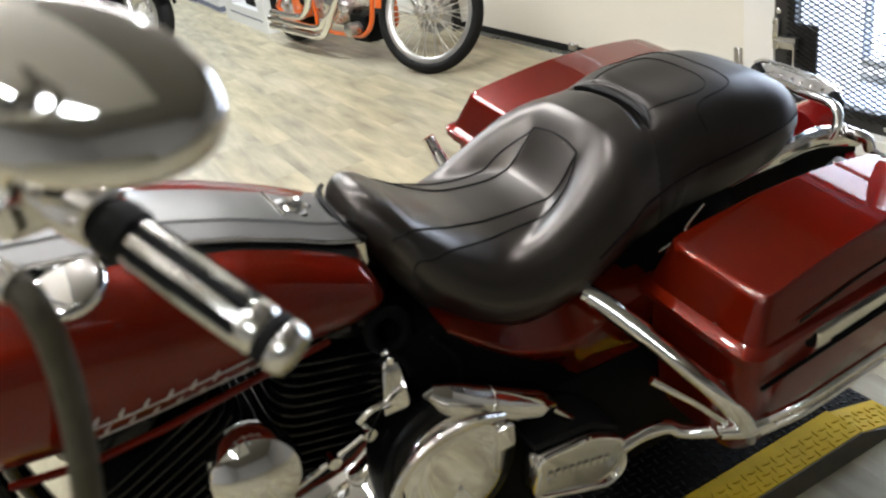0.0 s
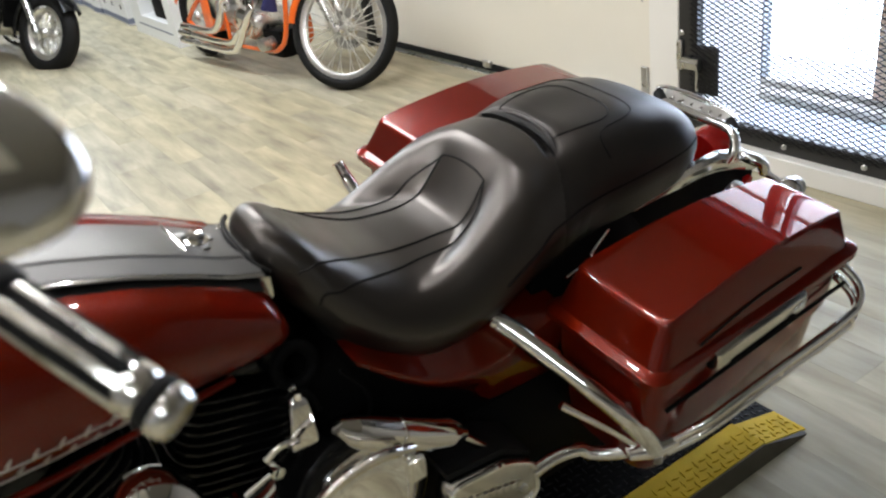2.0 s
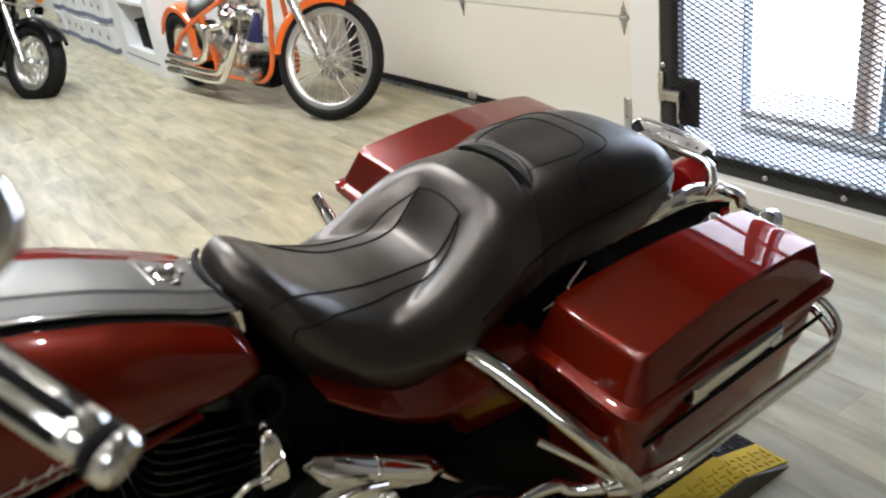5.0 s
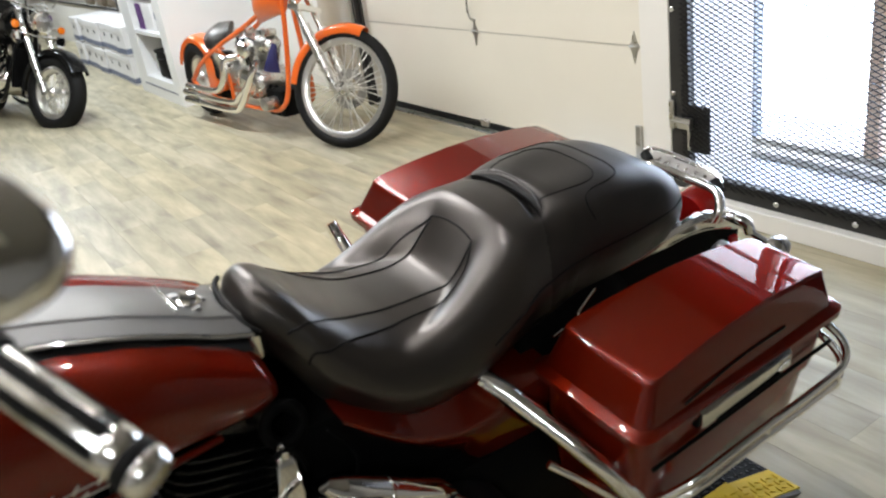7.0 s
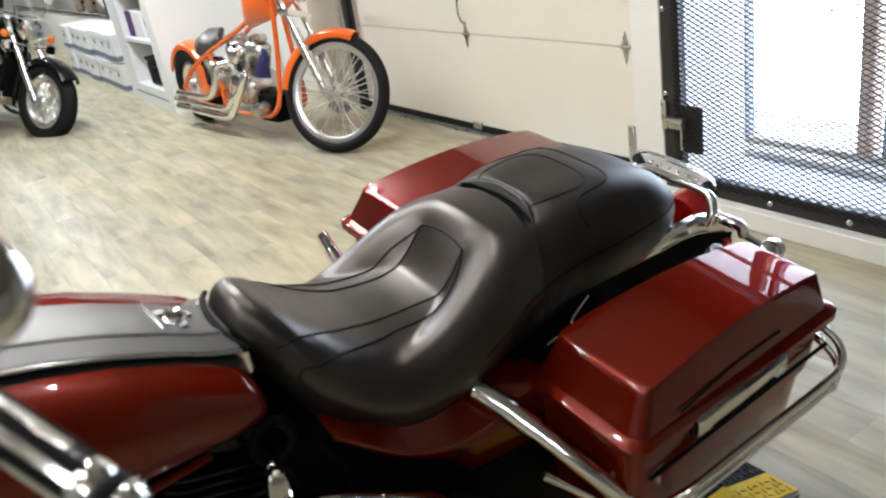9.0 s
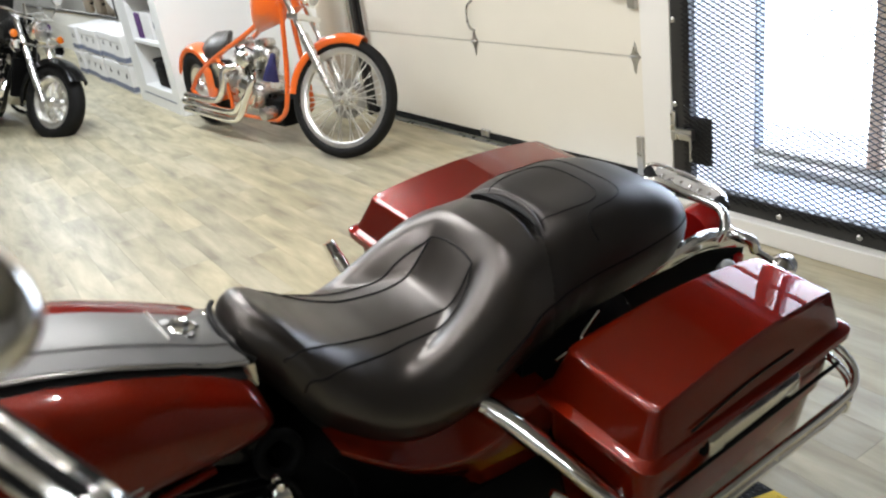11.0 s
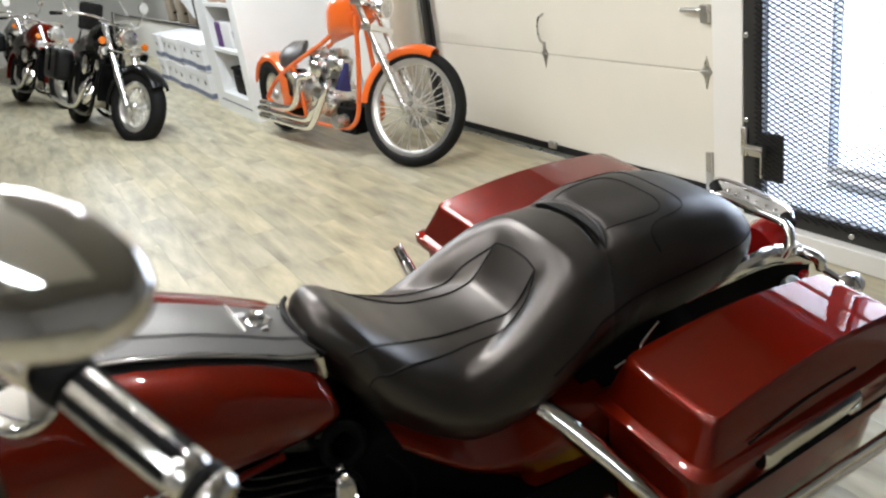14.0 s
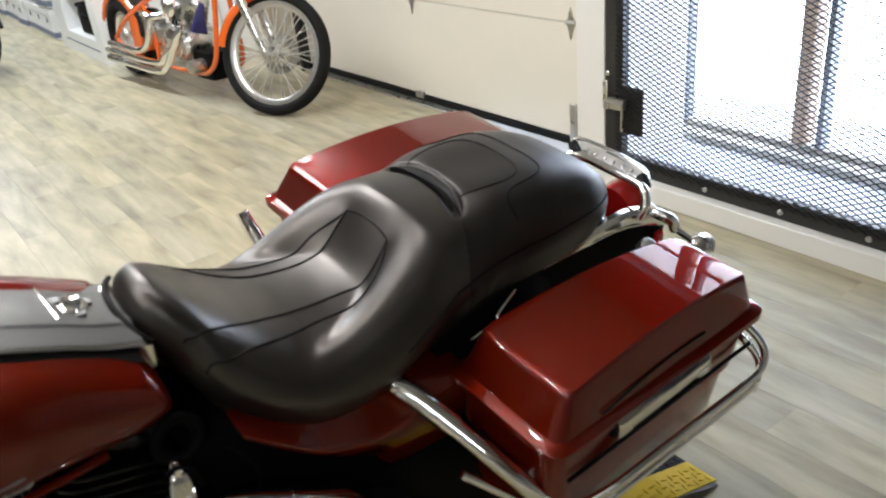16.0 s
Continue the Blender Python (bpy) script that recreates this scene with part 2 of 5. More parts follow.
def tube(pts, r, seg=12, per=8, closed=False, flat=1.0, smooth=True, bm=None):
    """A round bar along a curve; r may be a list that runs from end to end."""
    path = spline(pts, per, closed) if smooth else [Vector(q) for q in pts]
    own = bm if bm is not None else bmesh.new()
    n, rings, side = len(path), [], None
    for i, c in enumerate(path):
        a, b = path[i - 1] if (i or closed) else path[0], path[(i + 1) % n] if (i + 1 < n or closed) else path[-1]
        d = (b - a).normalized()
        if side is None:
            side = d.orthogonal().normalized()
        side = (side - d * side.dot(d)).normalized()
        up = d.cross(side)
        if isinstance(r, (list, tuple)):
            f = i / max(1, n - 1) * (len(r) - 1)
            k = min(int(f), len(r) - 2)
            rad = r[k] + (r[k + 1] - r[k]) * (f - k)
        else:
            rad = r
        rings.append([own.verts.new(c + side * (math.cos(2 * math.pi * j / seg) * rad) + up * (math.sin(2 * math.pi * j / seg) * rad * flat)) for j in range(seg)])
    for i in range(n if closed else n - 1):
        A, B = rings[i], rings[(i + 1) % n]
        for j in range(seg):
            own.faces.new((A[j], A[(j + 1) % seg], B[(j + 1) % seg], B[j]))
    if not closed:
        own.faces.new(rings[0][::-1])
        own.faces.new(rings[-1])
    return own


def lathe(profile, m=None, seg=32, bm=None):
    """A turned shape: (radius, height) pairs about local z, then moved by m."""
    own = bm if bm is not None else bmesh.new()
    m = m or Matrix()
    rings = []
    for r, z in profile:
        if r < 1e-6:
            rings.append([own.verts.new(m @ Vector((0, 0, z)))])
        else:
            rings.append([own.verts.new(m @ Vector((r * math.cos(2 * math.pi * j / seg), r * math.sin(2 * math.pi * j / seg), z))) for j in range(seg)])
    for A, B in zip(rings, rings[1:]):
        for j in range(seg):
            k = (j + 1) % seg
            if len(A) == 1 and len(B) > 1:
                own.faces.new((A[0], B[j], B[k]))
            elif len(B) == 1 and len(A) > 1:
                own.faces.new((A[j], A[k], B[0]))
            elif len(A) > 1:
                own.faces.new((A[j], A[k], B[k], B[j]))
    for R in (rings[0], rings[-1]):
        if len(R) > 1 and math.dist(profile[0], profile[-1]) > 1e-6:
            own.faces.new(R)
    return own


def torus(R, r, m=None, seg=48, ring=12, flat=1.0, bm=None):
    pts = [(R + r * math.cos(2 * math.pi * k / ring), flat * r * math.sin(2 * math.pi * k / ring)) for k in range(ring + 1)]
    return lathe(pts, m, seg, bm)


def loft(rings, cap=True, closed=True, bm=None):
    own = bm if bm is not None else bmesh.new()
    vs = [[own.verts.new(p) for p in ring] for ring in rings]
    n = len(rings[0])
    for A, B in zip(vs, vs[1:]):
        for j in range(n if closed else n - 1):
            own.faces.new((A[j], A[(j + 1) % n], B[(j + 1) % n], B[j]))
    if cap:
        own.faces.new(vs[0][::-1])
        own.faces.new(vs[-1])
    return own


def along(p, q):
    """The pose at p whose z axis points to q."""
    return Matrix.Translation(p) @ (Vector(q) - Vector(p)).to_track_quat("Z", "Y").to_matrix().to_4x4()


def rod(p, q, r, seg=12, bm=None):
    return tube([p, q], r, seg, smooth=False, bm=bm)


def rounded(corners, r, seg=4):
    """A closed outline in the plane, with rounded corners."""
    out, n = [], len(corners)
    for i, c in enumerate(corners):
        c = Vector(c)
        a, b = Vector(corners[i - 1]) - c, Vector(corners[(i + 1) % n]) - c
        p, q = c + a.normalized() * r, c + b.normalized() * r
        for k in range(seg + 1):
            t = k / seg
            out.append(p * (1 - t) ** 2 + c * 2 * t * (1 - t) + q * t * t)
    return out


def lerp(x, xs, ys):
    return float(np.interp(x, xs, ys))


def ease(t):
    t = max(0.0, min(1.0, t))
    return t * t * (3 - 2 * t)

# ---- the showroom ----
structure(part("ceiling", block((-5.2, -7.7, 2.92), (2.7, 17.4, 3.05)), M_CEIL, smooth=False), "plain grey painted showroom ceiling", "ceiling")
# Added white patch out of view; it brightens what the mirror shell reflects
structure(part("ceiling_bright", block((-5.0, -4.0, 2.90), (-0.95, 1.3, 2.919)), M_WALL, smooth=False), "unseen white patch added to the ceiling to brighten the mirror", "ceiling")
floor = structure(part("floor", block((-5.2, -7.7, -0.12), (2.9, 17.4, -0.004)), material("plank_joint", (0.34, 0.295, 0.20), 0.8, vary=0.1), smooth=False), "pale oak vinyl plank floor, lightly worn", "floor")
structure(part("wall_west", block((-5.2, -7.7, 0), (-5.0, 17.4, 2.92)), M_DIM, smooth=False), "plain unseen wall, greyed to cut its bounce light", "wall")
structure(part("wall_south", block((-5.0, -7.7, 0), (1.93, -7.5, 2.92)), M_DIM, smooth=False), "plain unseen wall, greyed to cut its bounce light", "wall")
structure(part("wall_north", block((-5.0, 17.2, 0), (2.7, 17.4, 2.92)), M_WALL, smooth=False), "plain white painted wall", "wall")
wall_east = structure(part("wall_east", block((2.24, 4.40, 0), (2.5, 17.2, 2.92)), M_WALL, smooth=False), "white painted wall beside the garage door", "wall")
part("lintel", block((2.24, 1.34, 2.45), (2.5, 4.40, 2.92)), M_WALL, wall_east, smooth=False)

# sectional garage door, closed
door = structure(thing("door_garage", "closed cream sectional garage door with strap hinges", "door"))
for k in range(4):
    part("door_section", block((2.19, 1.34, 0.052 + 0.585 * k), (2.235, 4.38, 0.052 + 0.585 * k + 0.579), 0.004, 1), M_DOOR, door)
for k in range(1, 4):
    part("section_joint", block((2.1905, 1.34, 0.047 + 0.585 * k), (2.199, 4.38, 0.0535 + 0.585 * k)), M_JOINT, door, smooth=False)
part("bottom_seal", block((2.176, 1.34, 0.012), (2.232, 4.38, 0.05), 0.006, 2), M_RUBBER, door, "black rubber bottom seal")
part("threshold_strip", block((2.135, 1.34, 0.0), (2.172, 4.38, 0.008), 0.002, 1), M_STEEL, door, "bare metal threshold strip")


def strap_hinge(y, z, parent):
    bm = bmesh.new()
    out = [(0, 0.075), (0.016, 0.025), (0.034, 0.0), (0.016, -0.025), (0, -0.085), (-0.016, -0.025), (-0.034, 0.0), (-0.016, 0.025)]
    loft([[(2.190, y + a, z + b) for a, b in out], [(2.184, y + a, z + b) for a, b in out]], bm=bm)
    rod((2.182, y - 0.03, z), (2.182, y + 0.03, z), 0.007, 8, bm)
    return part("hinge", bm, M_STEEL, parent, "diamond-shaped steel strap hinge")


for yy in (1.62, 2.96):
    for zz in (0.635, 1.22):
        strap_hinge(yy, zz, door)
part("lift_handle", tube([(2.188, 2.945, 0.88), (2.155, 2.955, 0.855), (2.15, 2.965, 0.79), (2.155, 2.955, 0.725), (2.188, 2.95, 0.70)], 0.007, 8), M_STEEL, door, "bent steel lift handle")
part("bottom_bracket", block((2.165, 2.91, 0.03), (2.188, 2.99, 0.075), 0.004, 1), M_STEEL, door)
part("side_bracket", block((2.17, 1.585, 0.03), (2.188, 1.625, 0.235), 0.003, 1), M_STEEL, door)
slide = block((2.16, 1.585, 0.87), (2.188, 1.635, 0.955), 0.004, 1)
rod((2.165, 1.62, 0.93), (2.165, 1.76, 0.93), 0.012, 10, slide)
part("slide_bolt", slide, M_STEEL, door, "steel slide bolt")
trk = block((2.10, 4.385, 0.0), (2.185, 4.395, 2.5))
block((2.10, 4.36, 0.0), (2.108, 4.386, 2.5), bm=trk)
block((2.15, 4.36, 0.0), (2.158, 4.386, 2.5), bm=trk)
part("door_track", trk, M_STEEL_DARK, door, "dark steel door track", smooth=False)
duct = thing("vertical_duct", "beige painted round duct beside the garage door", "duct")
part("duct_pipe", lathe([(0.12, 0), (0.12, 1.2), (0.126, 1.2), (0.126, 1.24), (0.12, 1.24), (0.12, 2.92)], pose(2.08, 4.66, 0.0), 28), M_BEIGE, duct)

# white post, kerb and locked mesh gate
structure(part("wall_post", block((1.93, 1.165, 0), (2.5, 1.335, 2.92), 0.004, 1), M_WALL), "white painted post beside the gate", "wall")
structure(part("wall_kerb", block((1.885, -1.7, 0.0), (1.985, 1.165, 0.085), 0.004, 1), M_WALL), "white painted kerb under the mesh gate", "wall")
structure(part("wall_gate_side", block((1.93, -7.7, 0), (2.70, -1.7, 2.92)), M_DIM, smooth=False), "unseen wall beside the gate, greyed to cut its bounce light", "wall")
structure(part("floor_bay", block((1.99, -1.7, 0.002), (2.599, 2.30, 0.012), 0.002, 1), M_BAY), "pale floor of the entrance bay, skylight blue put into its colour", "floor")
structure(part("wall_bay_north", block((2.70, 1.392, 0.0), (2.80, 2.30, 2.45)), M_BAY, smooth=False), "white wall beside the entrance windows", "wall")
structure(part("wall_bay_head", block((2.66, -1.7, 2.45), (2.699, 2.30, 2.92)), M_DIM, smooth=False), "unseen wall above the entrance windows, greyed to darken its reflection", "wall")
structure(part("wall_gate_head", block((1.93, -1.7, 2.2), (2.2, 1.165, 2.92)), M_STEEL_DARK, smooth=False), "dark steel header above the gate", "wall")
gate = thing("security_gate", "black steel gate with diamond mesh, locked", "gate")
GX = 1.93
part("stile", block((GX, 1.065, 0.086), (GX + 0.045, 1.163, 2.19), 0.004, 1), M_STEEL_DARK, gate)
part("stile", block((GX, -1.695, 0.086), (GX + 0.045, -1.60, 2.19), 0.004, 1), M_STEEL_DARK, gate)
part("bottom_rail", block((GX, -1.60, 0.086), (GX + 0.045, 1.065, 0.165), 0.004, 1), M_STEEL_DARK, gate)
part("top_rail", block((GX, -1.60, 2.10), (GX + 0.045, 1.065, 2.19), 0.004, 1), M_STEEL_DARK, gate)
mesh = bmesh.new()
Y0, Y1, Z0, Z1, PW, PH = -1.62, 1.100, 0.128, 2.12, 0.046, 0.0215
sl = PH / PW
for sign in (1, -1):
    lo, hi = (Z0 - sl * (Y1 - Y0)), Z1
    z = lo - (lo % PH)
    while z < hi:
        # a flat strand that climbs at slope sl, cut to the opening
        y_a, y_b = max(0, (Z0 - z) / sl), min(Y1 - Y0, (Z1 - z) / sl)
        if y_b - y_a > 0.02:
            a, b = (Y0 + y_a, z + sl * y_a), (Y0 + y_b, z + sl * y_b)
            if sign < 0:
                a, b = (Y0 + Y1 - a[0], a[1]), (Y0 + Y1 - b[0], b[1])
            x = GX - 0.005 + 0.002 * sign
            loft([[(x - 0.0015, p[0], p[1] - 0.0022), (x + 0.0025, p[0], p[1] - 0.0015), (x + 0.0025, p[0], p[1] + 0.0022), (x - 0.0015, p[0], p[1] + 0.0015)] for p in (a, b)], bm=mesh)
        z += PH
part("diamond_mesh", mesh, M_MESH, gate, "black expanded diamond mesh", smooth=False)
for yy in (0.95, 0.62, 0.28, -0.06, -0.4):
    part("bolt", lathe([(0.012, 0), (0.012, 0.004), (0.007, 0.008), (0, 0.008)], along((GX, yy, 0.118), (GX - 1, yy, 0.118)), 12), M_STEEL, gate)
for zz in (0.52, 0.88, 1.4):
    part("bolt", lathe([(0.012, 0), (0.012, 0.004), (0.007, 0.008), (0, 0.008)], along((GX, 1.145, zz), (GX - 1, 1.145, zz)), 12), M_STEEL, gate)
plate = part("lock_plate", block((GX + 0.004, 0.955, 0.265), (GX + 0.012, 1.066, 0.475), 0.002, 1), M_STEEL_DARK, gate, "black steel lock plate")
part("latch_case", block((GX - 0.035, 1.03, 0.375), (GX - 0.0085, 1.12, 0.425), 0.005, 2), M_STEEL, gate, "bare steel latch")
part("latch_handle", tube([(GX - 0.035, 1.13, 0.405), (GX - 0.038, 1.06, 0.405), (GX - 0.04, 1.035, 0.40), (GX - 0.04, 1.03, 0.37), (GX - 0.04, 1.03, 0.29)], 0.006, 8, 4), M_STEEL, gate)
part("keeper", block((GX - 0.015, 1.135, 0.36), (GX + 0.0, 1.165, 0.49), 0.003, 1), M_STEEL, gate)

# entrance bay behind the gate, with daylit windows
structure(part("wall_bay_side", block((2.5, 2.30, 0), (2.9, 2.40, 2.92)), M_BAY, smooth=False), "unseen white wall closing the entrance bay", "wall")
# Out of view, added to keep window light and reflections off the bike
structure(part("wall_bay_south", block((2.70, -1.8, 0), (2.9, -0.001, 2.92)), M_BAY, smooth=False), "unseen white wall closing the entrance bay", "wall")
window = structure(thing("window_entrance", "bright daylit entrance windows behind the mesh gate", "window"))
part("window_sill", block((2.60, 0.0, 0.0), (2.698, 1.392, 0.050), 0.004, 1), M_TIMBER_GREY, window, "weathered grey window sill")
part("lower_rail", block((2.70, 0.0, 0.0), (2.76, 1.392, 0.078), 0.003, 1), M_TIMBER_GREY, window)
part("transom", block((2.70, 0.0, 2.02), (2.77, 1.31, 2.07), 0.003, 1), M_BROWN, window, "brown timber transom")
part("jamb_bead", block((2.688, 1.366, 0.078), (2.74, 1.391, 2.45), 0.003, 1), M_BEIGE, window, "beige jamb bead")
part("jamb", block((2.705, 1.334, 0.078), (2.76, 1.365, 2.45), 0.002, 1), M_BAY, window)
part("window_frame", block((2.695, 1.306, 0.078), (2.765, 1.333, 2.45), 0.003, 1), M_FRAME, window, "slate grey metal window frame")
part("timber_post", block((2.69, 0.650, 0.078), (2.79, 0.714, 2.45), 0.004, 1), M_BROWN, window, "brown timber post")
part("window_frame", block((2.695, 0.566, 0.078), (2.765, 0.597, 2.45), 0.003, 1), M_FRAME, window, "slate grey metal window frame")
structure(part("backdrop", block((3.4, -3.2, -0.3), (3.42, 4.2, 4.6)), M_GLASS_SKY, smooth=False), "bright overcast daylight outside", "sky")
structure(part("ground", block((2.8, -3.2, -0.2), (3.4, 4.2, -0.02)), material("snowy_step", (0.8, 0.82, 0.85), 0.8, vary=0.05), smooth=False), "pale step outside the windows", "ground")

# ceiling lamps
for x, y, z in BULBS:
    b = thing("ceiling_lamp", "small pendant ceiling lamp on a cord, lit" if z < 2.5 else "small round ceiling lamp, lit", "lamp", pose(x, y, 2.90 if x < -0.95 and y < 1.3 else 2.92), "ceiling lamps")
    part("lamp_base", lathe([(0.06, 0), (0.06, -0.03), (0.03, -0.04), (0, -0.04)], None, 20), M_SHELF, b)
    if z < 2.5:
        part("lamp_cord", rod((0, 0, -0.04), (0, 0, z - 2.90 + 0.10), 0.004, 6), M_MATTE, b)
        part("lamp_holder", lathe([(0.0, 0.11), (0.018, 0.10), (0.022, 0.06), (0, 0.058)], Matrix.Translation((0, 0, z - 2.90)), 14), M_SHELF, b)
for x, y in STRIPS:
    b = thing("strip_light", "unseen white strip light added to the ceiling, lit", "lamp", pose(x, y, 2.92), "strip lights")
    part("housing", block((-0.14, -0.68, -0.04), (0.14, 0.68, 0.0), 0.01, 1), M_SHELF, b)

pl = thing("panel_light", "unseen wide white ceiling panel light for the saddle highlights, lit", "lamp", pose(0.05, 1.9, 2.92))
part("housing", block((-0.68, -0.53, -0.06), (0.68, 0.53, 0.0), 0.01, 1), M_SHELF, pl)

# ---- the red touring motorcycle, leaning on its stand ----
bike = thing("motorcycle", "dark red touring motorcycle with black saddle, leaning on its stand", "motorcycle", pose(0, 0, TZ, 8, 0, 0))

# seat: one moulded two-up saddle
SX = [-0.565, -0.555, -0.535, -0.50, -0.46, -0.42, -0.36, -0.28, -0.19, -0.09, 0.0, 0.06, 0.12, 0.22, 0.32, 0.39, 0.44, 0.468, 0.478]
SW = [0.015, 0.045, 0.072, 0.095, 0.122, 0.150, 0.186, 0.207, 0.216, 0.212, 0.194, 0.176, 0.166, 0.162, 0.152, 0.126, 0.088, 0.05, 0.012]
BX = [-0.565, -0.53, -0.48, -0.44, -0.37, -0.27, -0.18, -0.05, 0.05, 0.17, 0.30, 0.40, 0.478]
BZ = [0.985, 0.955, 0.910, 0.868, 0.825, 0.798, 0.815, 0.860, 0.862, 0.858, 0.866, 0.872, 0.878]
DX = [-0.565, -0.55, -0.53, -0.50, -0.46, -0.40, -0.34, -0.27, -0.19, -0.10, 0.10]
DZ = [1.005, 1.034, 1.050, 1.056, 1.044, 1.002, 0.960, 0.934, 0.926, 0.935, 0.96]
PX = [-0.5, -0.02, 0.03, 0.10, 0.20, 0.29, 0.36, 0.41, 0.45, 0.478]
PZ = [1.030, 1.032, 1.036, 1.046, 1.047, 1.034, 1.008, 0.975, 0.938, 0.898]


def drawn(x):
    """The nose of the saddle ends shortly behind the console nut."""
    return x if x > -0.42 else -0.42 + (x + 0.42) * 0.64


SX, BX, DX = [drawn(x) for x in SX], [drawn(x) for x in BX], [drawn(x) for x in DX]
NOSE, TAIL = SX[0], SX[-1]


def glide(x, xs, ys):
    """A smooth curve through knots, with no overshoot."""
    if x <= xs[0] or x >= xs[-1]:
        return ys[0] if x <= xs[0] else ys[-1]
    k = 0
    while x > xs[k + 1]:
        k += 1
    d = [(ys[i + 1] - ys[i]) / (xs[i + 1] - xs[i]) for i in range(len(xs) - 1)]

    def slope(i):
        if i == 0 or i == len(xs) - 1:
            return d[min(i, len(d) - 1)]
        return 0.0 if d[i - 1] * d[i] <= 0 else 2 * d[i - 1] * d[i] / (d[i - 1] + d[i])
    h = xs[k + 1] - xs[k]
    t = (x - xs[k]) / h
    return ys[k] * (1 + 2 * t) * (1 - t) ** 2 + slope(k) * h * t * (1 - t) ** 2 + ys[k + 1] * t * t * (3 - 2 * t) + slope(k + 1) * h * t * t * (t - 1)


def seat_crown(x, y):
    a = abs(y)
    side = ease((a - 0.06) / 0.13)
    start, run = -0.150 - 0.20 * side, 0.115 + 0.22 * side
    s = ease((x - start) / run)
    z = glide(x, DX, DZ) * (1 - s) + glide(x, PX, PZ) * s
    gap = 0.055 - 1.7 * y * y
    fade = 1 - ease((a - 0.075) / 0.04)
    z -= 0.020 * fade * math.exp(-((x - gap) / 0.014) ** 4)
    z -= 0.003 * math.exp(-((x - 0.12) / 0.08) ** 2 - (y / 0.06) ** 2)
    return z


def seat_z(x, y):
    w, b = glide(x, SX, SW), glide(x, BX, BZ)
    s = min(1.0, abs(y) / w)
    n = 2.7 + 1.5 * ease((x - 0.02) / 0.12) * (1 - 0.6 * ease((x - 0.34) / 0.1))
    return b + (seat_crown(x, y) - b) * (1 - s ** n) ** (1 / n)


def make_seat():
    rings, NX, NV = [], 230, 84
    for i in range(NX):
        x = NOSE + (TAIL - NOSE) * i / (NX - 1)
        w, b = glide(x, SX, SW), glide(x, BX, BZ)
        ring = []
        for j in range(NV + 1):
            f = -1 + 2 * j / NV
            y = w * math.sin(f * math.pi / 2)
            z = seat_z(x, y)
            ring.append(Vector((x, y, z)))
        h = max(0.02, (ring[NV // 2].z - b))
        for j, p in enumerate(ring):
            # the flanks tuck in towards the pan
            t = (p.z - b) / h
            p.y *= 1.0 - 0.10 * max(0.0, 0.35 - t) / 0.35
        pan = [Vector((x, w * 0.85 * c, b - 0.004)) for c in (0.7, 0.0, -0.7)]
        rings.append(ring + pan)
    o = part("seat", loft(rings), M_VINYL, bike, "black vinyl two-up saddle with stitched seams", sharp=70)
    # the passenger's half takes a duller copy of the vinyl, to dim its reflections
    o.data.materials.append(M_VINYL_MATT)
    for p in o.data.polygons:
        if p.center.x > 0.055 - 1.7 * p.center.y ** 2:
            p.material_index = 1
    return o


seat = make_seat()


def seam(pts, r=0.0021):
    out = []
    for p in spline([(drawn(x), y, 0) for x, y in pts], 10):
        out.append((p.x, p.y, seat_z(p.x, p.y) + 0.0004))
    return part("seam", tube(out, r, 6, smooth=False), M_PIPING, seat)


for s in (1, -1):
    seam([(-0.083, 0.062 * s), (-0.112, 0.066 * s), (-0.145, 0.065 * s), (-0.18, 0.060 * s), (-0.22, 0.060 * s), (-0.31, 0.069 * s), (-0.42, 0.104 * s), (-0.478, 0.101 * s)])
    seam([(-0.083, 0.062 * s), (-0.112, 0.084 * s), (-0.145, 0.097 * s), (-0.185, 0.098 * s), (-0.256, 0.102 * s), (-0.344, 0.123 * s), (-0.406, 0.137 * s), (-0.453, 0.124 * s)])
    seam([(0.060, 0.078 * s), (0.10, 0.088 * s), (0.157, 0.092 * s), (0.188, 0.080 * s), (0.203, 0.045 * s), (0.206, 0.0)], 0.0013)
    seam([(0.128, 0.152 * s), (0.124, 0.138 * s), (0.132, 0.121 * s), (0.156, 0.111 * s), (0.204, 0.106 * s), (0.234, 0.090 * s), (0.245, 0.045 * s), (0.246, 0.0)], 0.0015)
seam([(-0.083, 0.062), (-0.079, 0.03), (-0.078, 0.0), (-0.079, -0.03), (-0.083, -0.062)])
slot, lip = [], []
for k in range(41):
    y = -0.112 + 0.214 * k / 40
    u = (y - 0.028) / (0.074 if y > 0.028 else 0.140)
    x, h = 0.055 - 1.7 * y * y, 0.0095 * max(0.0, 1 - u * u) ** 1.2 + 0.0004
    z = (seat_z(x - 0.028, y) + seat_z(x + 0.028, y)) / 2 - 0.001
    slot.append([(x - h, y, z), (x, y, z - 0.004), (x + h, y, z), (x, y, z - 0.012)])
    lip.append((x + h + 0.0035, y, z - 0.001))
part("seat_slot", loft(slot), M_PIPING, seat, "dark slot across the saddle")
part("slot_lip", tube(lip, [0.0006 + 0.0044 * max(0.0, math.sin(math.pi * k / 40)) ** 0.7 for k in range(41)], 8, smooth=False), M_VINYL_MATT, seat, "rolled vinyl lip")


def flank_y(x, z):
    lo, hi = 0.0, glide(x, SX, SW)
    for _ in range(30):
        mid = (lo + hi) / 2
        lo, hi = (mid, hi) if seat_z(x, mid) > z else (lo, mid)
    return lo


